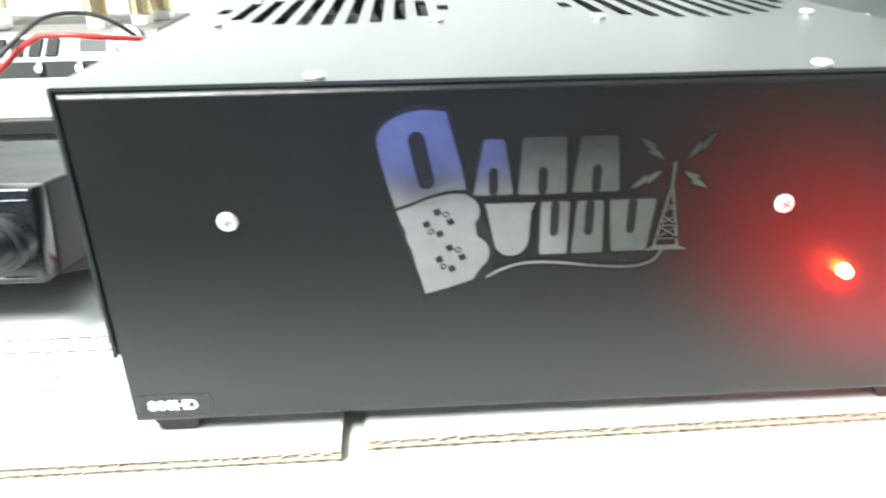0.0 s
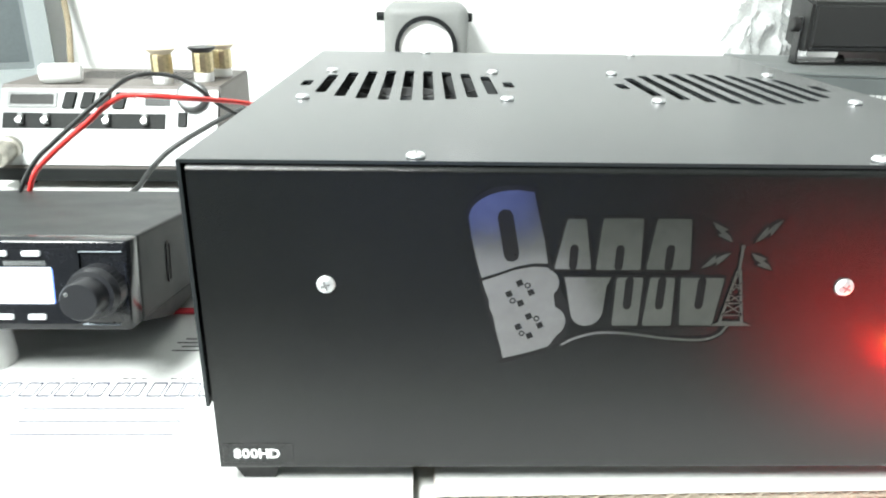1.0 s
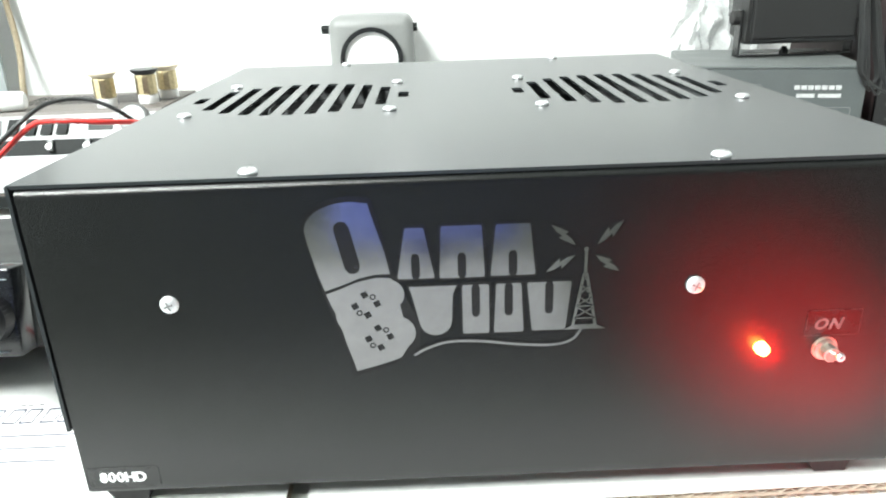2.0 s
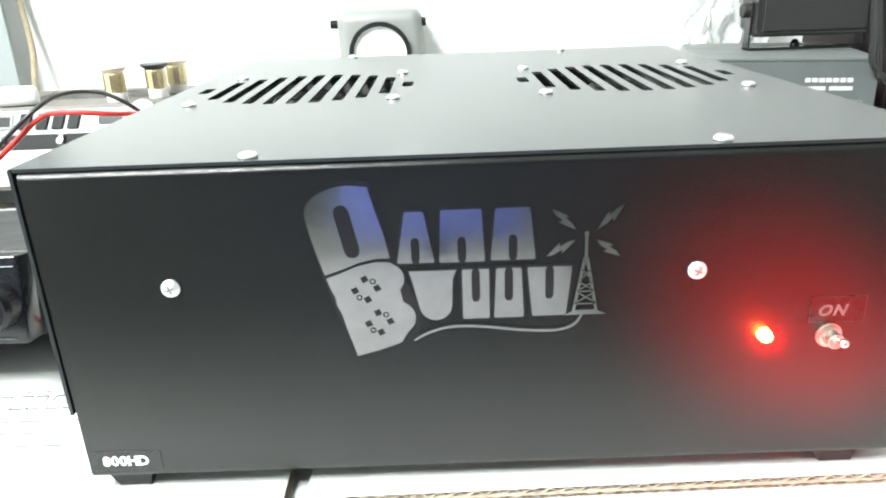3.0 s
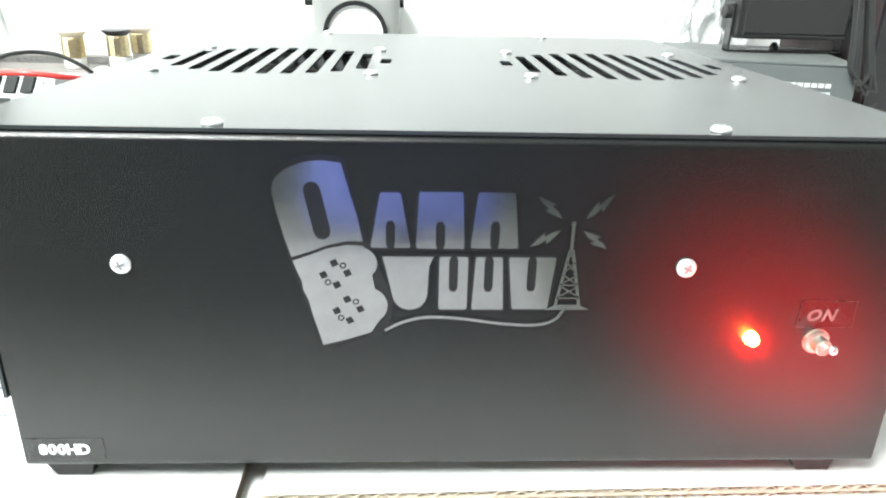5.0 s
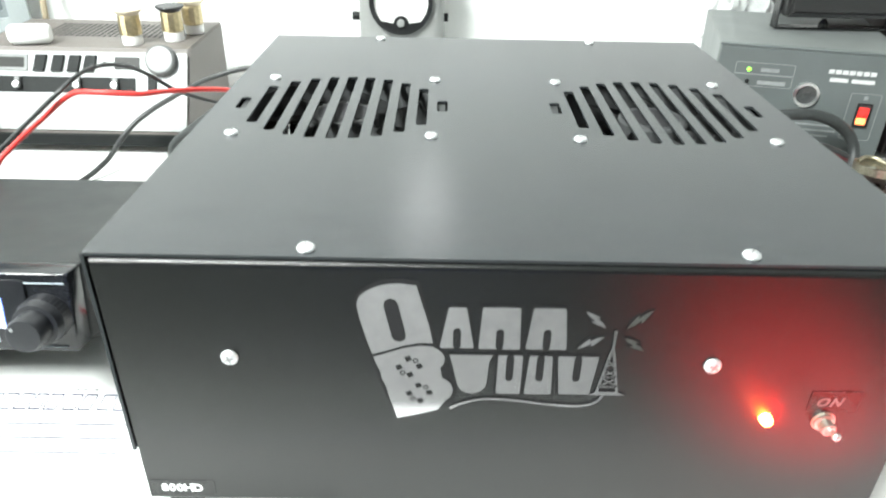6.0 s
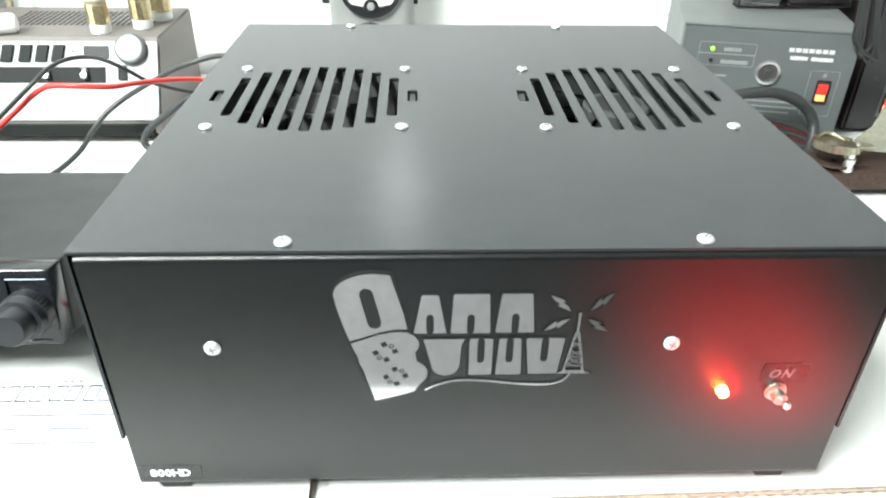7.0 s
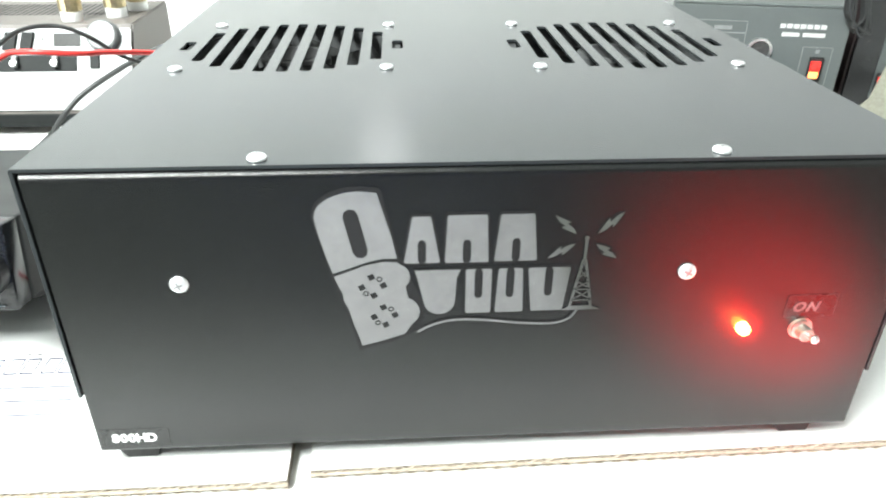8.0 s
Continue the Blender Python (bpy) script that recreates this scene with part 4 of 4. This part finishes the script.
part("socket_hole", lathe([(0.0091, 0.0004), (0.0091, 0.0009), (0.003, 0.0009), (0.003, 0.002), (0, 0.002)], 28, facing(PY) @ Matrix.Translation((0.0086, 0.0794, 0))), "socket_inside", sock)
rocker(face, 0.0615, 0.064, PY)

second = thing("power_supply", "taller black bench power supply with a red lit switch", "power supply", pose(0.53, 0.462, TABLE))
part("case", block(-0.105, 0.105, 0.002, 0.185, 0.004, 0.199, 0.0015), "maroon_case", second, "black steel case")
part("lid", block(-0.107, 0.107, -0.001, 0.187, 0.199, 0.2035, 0.001), "ps_case", second)
face2 = part("face", block(-0.103, 0.103, -0.0015, 0.002, 0.006, 0.197, 0.0008), "black_gloss", second)
part("trim", block(-0.075, 0.10, -0.0022, -0.0014, 0.02, 0.12, 0.0004), "ps_face", face2)
rocker(face2, -0.0665, 0.0345, -0.0024)

speaker = thing("loudspeaker", "black extension loudspeaker tilted on a black bracket", "loudspeaker", pose(0.3565, 0.485, TABLE + 0.1222))
bm = bmesh.new()
fr = [(-0.0555, 0.0135), (0.0545, 0.0135), (0.0545, 0.0605), (-0.0555, 0.0605)]
bk = [(-0.047, 0.016), (0.047, 0.016), (0.047, 0.068), (-0.047, 0.068)]
a, b, c = [bm.verts.new((x, 0.0, z)) for x, z in fr], [bm.verts.new((x, 0.016, z + (0.004 if z > 0.03 else -0.001))) for x, z in fr], [bm.verts.new((x, 0.066, z)) for x, z in bk]
bm.faces.new(a)
bm.faces.new(c)
for p, q in ((a, b), (b, c)):
    for k in range(4):
        bm.faces.new((p[k], p[(k + 1) % 4], q[(k + 1) % 4], q[k]))
bmesh.ops.recalc_face_normals(bm, faces=bm.faces)
bmesh.ops.bevel(bm, geom=list(bm.edges), offset=0.003, segments=2, affect="EDGES")
part("case", bm, "speaker", speaker, "black plastic case", smooth=True)
part("grille", block(-0.051, 0.051, -0.0012, 0.002, 0.0185, 0.0572, 0.001), "grille", speaker, "dark cloth grille")
part("lower_lip", block(-0.052, 0.052, -0.0025, 0.004, 0.0148, 0.0176, 0.0008), "black_gloss", speaker)
for s in (-1, 1):
    arm = part("bracket_arm", block(s * 0.0575 - 0.001, s * 0.0575 + 0.001, 0.012, 0.026, 0.0, 0.046, 0.0005, 1), "black_gloss", speaker)
    part("bracket_knob", lathe([(0.007, 0), (0.007, 0.006), (0.006, 0.007), (0, 0.007)], 14, Matrix.Translation((s * 0.0585, 0.019, 0.038)) @ pose(0, 0, 0, 0, 90 * s, 0)), "rubber", speaker)
part("bracket_base", block(-0.0585, 0.0585, 0.012, 0.026, 0.0, 0.0018, 0.0003, 1), "black_gloss", speaker)
part("bracket_bolt", lathe([(0.0045, 0.0018), (0.0045, 0.005), (0.002, 0.009), (0, 0.009)], 12, Matrix.Translation((-0.008, 0.019, 0))), "black_gloss", speaker)

cord = thing("coiled_cord", "black loudspeaker cord hanging in a looped bundle", "cable", pose(0.38, 0.397, 0.0))


def strand(k):
    """One loop of the bundle; it leans a little as it hangs."""
    w, dx, dy = 0.0038 + 0.0005 * k, 0.0012 * (k % 3 - 1), 0.0026 * (k % 4) - 0.004
    top, low = 0.19 - 0.005 * (k % 3), 0.1 - 0.002 * (k % 5)
    run = [(-w * 0.5 + dx, top), (-w * 0.75, 0.165), (-w * (0.9 + 0.08 * (k % 2)), 0.135), (-w * 1.1, 0.11), (0.002 * k - 0.006, low), (w * 1.2, 0.108), (w * (1.0 - 0.1 * (k % 2)), 0.134), (w * 0.8, 0.164), (w * 0.5 + dx, top)]
    return [(u - 0.2 * (z - 0.1), dy - (0.001 if j == 4 else 0), z) for j, (u, z) in enumerate(run)]


for k in range(9):
    part("loop", tube(strand(k), 0.0013, 6, 6), "wire_black", cord, smooth=True)
part("tail", tube([(-0.018, 0.0, 0.186), (-0.005, 0.015, 0.205), (0.02, 0.035, 0.21), (0.035, 0.05, 0.2), (0.036, 0.053, 0.165)], 0.0013, 6, 6), "wire_black", cord, smooth=True)


def cable(name, label, points, r, material):
    return tagged(link(name, tube(points, r, 10, 10), material, smooth=True), label, "cable")


cable("power_cable", "thick dark grey power cable arching before the power supply", [(0.19, 0.385, 0.02), (0.215, 0.389, 0.04), (0.24, 0.392, 0.0535), (0.262, 0.392, 0.06), (0.282, 0.392, 0.0638), (0.305, 0.392, 0.064), (0.327, 0.392, 0.057), (0.3425, 0.39, 0.045), (0.3475, 0.384, 0.031), (0.3415, 0.371, 0.0155), (0.326, 0.352, 0.0062), (0.295, 0.322, 0.0054), (0.25, 0.285, 0.0054), (0.21, 0.26, 0.0056)], 0.0052, "cable_dark")
for k, (lift, mt, lb) in enumerate(((0.0, "wire_black", "black cable looping before the power supply"), (-0.0042, "wire_maroon", "dark red wire looping before the power supply"), (-0.0082, "wire_black", "black wire looping before the power supply"), (-0.0122, "wire_maroon", "dark red wire lying before the power supply"), (-0.0155, "wire_black", "black wire lying before the power supply"))):
    y = 0.392 - 0.0025 * k
    cable("power_wire", lb, [(0.19, y - 0.02, 0.02 + lift * 0.6), (0.225, y - 0.006, 0.031 + lift), (0.262, y, 0.0375 + lift), (0.293, y, 0.0385 + lift), (0.318, y - 0.002, 0.0355 + lift * 0.9), (0.34, y - 0.008, 0.0285 + lift * 0.8), (0.362, y - 0.02, 0.0165 + lift * 0.5), (0.392, y - 0.03, 0.006), (0.44, y - 0.035, 0.003 + 0.0005 * k)], 0.0031 if mt == "wire_black" else 0.0022, mt)

cable("clamp_lead", "thick black lead running from the clamp", [(0.372, 0.328, 0.012), (0.39, 0.326, 0.007), (0.42, 0.33, 0.0065), (0.47, 0.35, 0.0065), (0.54, 0.36, 0.0065)], 0.0062, "wire_black")
clamp = thing("battery_clamp", "tarnished brass battery clamp with a shiny clamping bolt", "clamp", pose(0.342, 0.333, 0.0))


def cup(radius, z0, z1, material, label=""):
    """A round pressed plate with a turned-down rim and a tongue."""
    loop = arc(0, 0, radius, 25, 335, 22) + [(0.031, -0.008), (0.031, 0.009)]
    bm = plate(loop, [circle(0.004, 0.002, 0.0032, 12)], z1 - z0, Matrix.Translation((0, 0, z0)) @ pose(0, 0, 0, -6, 3, 0))
    return part("plate", bm, material, clamp, label)


cup(0.0195, 0.0375, 0.0395, "clamp_metal", "tarnished round brass plate")
rim = plate(arc(0, 0, 0.0203, 25, 335, 22) + arc(0, 0, 0.0188, 335, 25, 22), [], 0.007, Matrix.Translation((0, 0, 0.0345)) @ pose(0, 0, 0, -6, 3, 0))
part("rim", rim, "clamp_metal", clamp)
cup(0.0175, 0.02, 0.022, "rust", "rusty lower jaw plate")
part("ridge", tube([(-0.014, 0.01, 0.0402), (-0.005, 0.016, 0.0418), (0.003, 0.014, 0.0418), (0.009, 0.005, 0.0402)], 0.0017, 8, 6), "clamp_metal", clamp, smooth=True)
bolt = part("bolt", lathe([(0.0, 0.006), (0.0032, 0.006), (0.0032, 0.018), (0.0052, 0.0185), (0.0056, 0.0215), (0.0046, 0.0222), (0.0046, 0.0262), (0.0054, 0.0268), (0.0054, 0.0302), (0.0036, 0.031), (0.0036, 0.04)], 16, Matrix.Translation((0.008, -0.012, 0))), "chrome", clamp, "shiny clamping bolt", smooth=True)
upright = plate([(0.0, 0.026), (0.016, 0.03), (0.036, 0.03), (0.042, 0.06), (0.04, 0.088), (0.031, 0.094), (0.024, 0.08), (0.018, 0.052), (0.008, 0.04)], [], 0.0022, facing(0.002))
part("upright", upright, "clamp_pale", clamp, "pale bent metal arm").matrix_basis = pose(0.012, 0.008, 0.0, 0, 0, -12)
part("jaw", block(-0.017, 0.09, -0.018, 0.034, 0.0, 0.0185, 0.005), "rust", clamp, "dark rusty jaw")
for u in (-0.008, 0.018):
    part("rivet", lathe([(0.003, 0), (0.0026, 0.0014), (0, 0.002)], 12, Matrix.Translation((u, -0.004, 0.0392))), "clamp_pale", clamp, smooth=True)

# ---- wires from the radio to the amplifier ----
cable("power_wire", "red wire arching from the radio to the amplifier", [(-0.38, 0.268, 0.018), (-0.3705, 0.264, 0.042), (-0.36, 0.259, 0.061), (-0.345, 0.255, 0.075), (-0.328, 0.255, 0.089), (-0.313, 0.255, 0.1005), (-0.3, 0.255, 0.111), (-0.291, 0.255, 0.1165), (-0.284, 0.255, 0.1185), (-0.266, 0.254, 0.1187), (-0.246, 0.262, 0.1155), (-0.234, 0.285, 0.1105), (-0.2165, 0.315, 0.1025), (-0.202, 0.34, 0.0935), (-0.168, 0.352, 0.083), (-0.14, 0.345, 0.07), (-0.135, 0.332, 0.07)], 0.0019, "wire_red")
cable("power_wire", "black wire arching from the radio to the amplifier", [(-0.386, 0.262, 0.018), (-0.37, 0.255, 0.05), (-0.352, 0.248, 0.073), (-0.336, 0.247, 0.087), (-0.315, 0.248, 0.1045), (-0.298, 0.253, 0.119), (-0.289, 0.267, 0.127), (-0.283, 0.282, 0.1285), (-0.274, 0.292, 0.1275), (-0.263, 0.295, 0.125), (-0.25, 0.299, 0.117), (-0.2395, 0.312, 0.1028), (-0.2297, 0.328, 0.0918), (-0.2145, 0.345, 0.081), (-0.18, 0.36, 0.07), (-0.128, 0.342, 0.06), (-0.125, 0.332, 0.06)], 0.0016, "wire_black")
cable("aerial_cable", "black coaxial cable from the bench to the amplifier", [(-0.375, 0.325, 0.003), (-0.355, 0.35, 0.003), (-0.338, 0.375, 0.0135), (-0.331, 0.398, 0.0255), (-0.3196, 0.411, 0.0379), (-0.304, 0.419, 0.0485), (-0.284, 0.42, 0.06), (-0.272, 0.42, 0.0665), (-0.243, 0.42, 0.08), (-0.206, 0.42, 0.089), (-0.16, 0.4, 0.088), (-0.11, 0.36, 0.075), (-0.11, 0.332, 0.07)], 0.0025, "wire_black")
cable("aerial_cable", "dark cable looping on the bench behind the amplifier", [(-0.13, 0.332, 0.045), (-0.16, 0.37, 0.058), (-0.2, 0.395, 0.062), (-0.236, 0.4, 0.056), (-0.251, 0.4, 0.047), (-0.266, 0.4, 0.036), (-0.279, 0.4, 0.026), (-0.286, 0.4, 0.017), (-0.286, 0.399, 0.0095), (-0.277, 0.396, 0.0055), (-0.25, 0.385, 0.0034), (-0.2, 0.36, 0.0034), (-0.15, 0.35, 0.0034)], 0.0032, "cable_dark")

cable("aerial_cable", "black aerial cable leading to the receiver", [(-0.484, 0.415, 0.031), (-0.486, 0.39, 0.03), (-0.5, 0.36, 0.02), (-0.54, 0.335, 0.006), (-0.62, 0.33, 0.0055)], 0.0055, "wire_black")

# ---- crumpled bubble wrap behind the speaker ----
bm = bmesh.new()
N = 44
grid = []
for i in range(N + 1):
    row = []
    for j in range(N + 1):
        u, v = i / N, j / N
        x = 0.245 + 0.13 * u + 0.06 * v * (1 - u)
        z = 0.02 + 0.235 * v * (0.82 + 0.18 * math.sin(5 * u + 0.6))
        y = 0.625 - 0.02 * noise.noise((u * 3, v * 3, 4)) + 0.012 * noise.noise((u * 11, v * 14, 1)) - 0.006 * abs(noise.noise((u * 23, v * 31, 7)))
        y -= 0.0022 * max(0, math.cos(u * 95) * math.cos(v * 135))
        x += 0.012 * noise.noise((u * 4, v * 5, 9)) * (1 - u)
        row.append(bm.verts.new((x, min(y, 0.655), z)))
    grid.append(row)
for i in range(N):
    for j in range(N):
        bm.faces.new((grid[i][j], grid[i + 1][j], grid[i + 1][j + 1], grid[i][j + 1]))
tagged(link("bubble_wrap", bm, "bubble", smooth=True), "crumpled clear bubble wrap leaning against the wall", "bubble wrap")
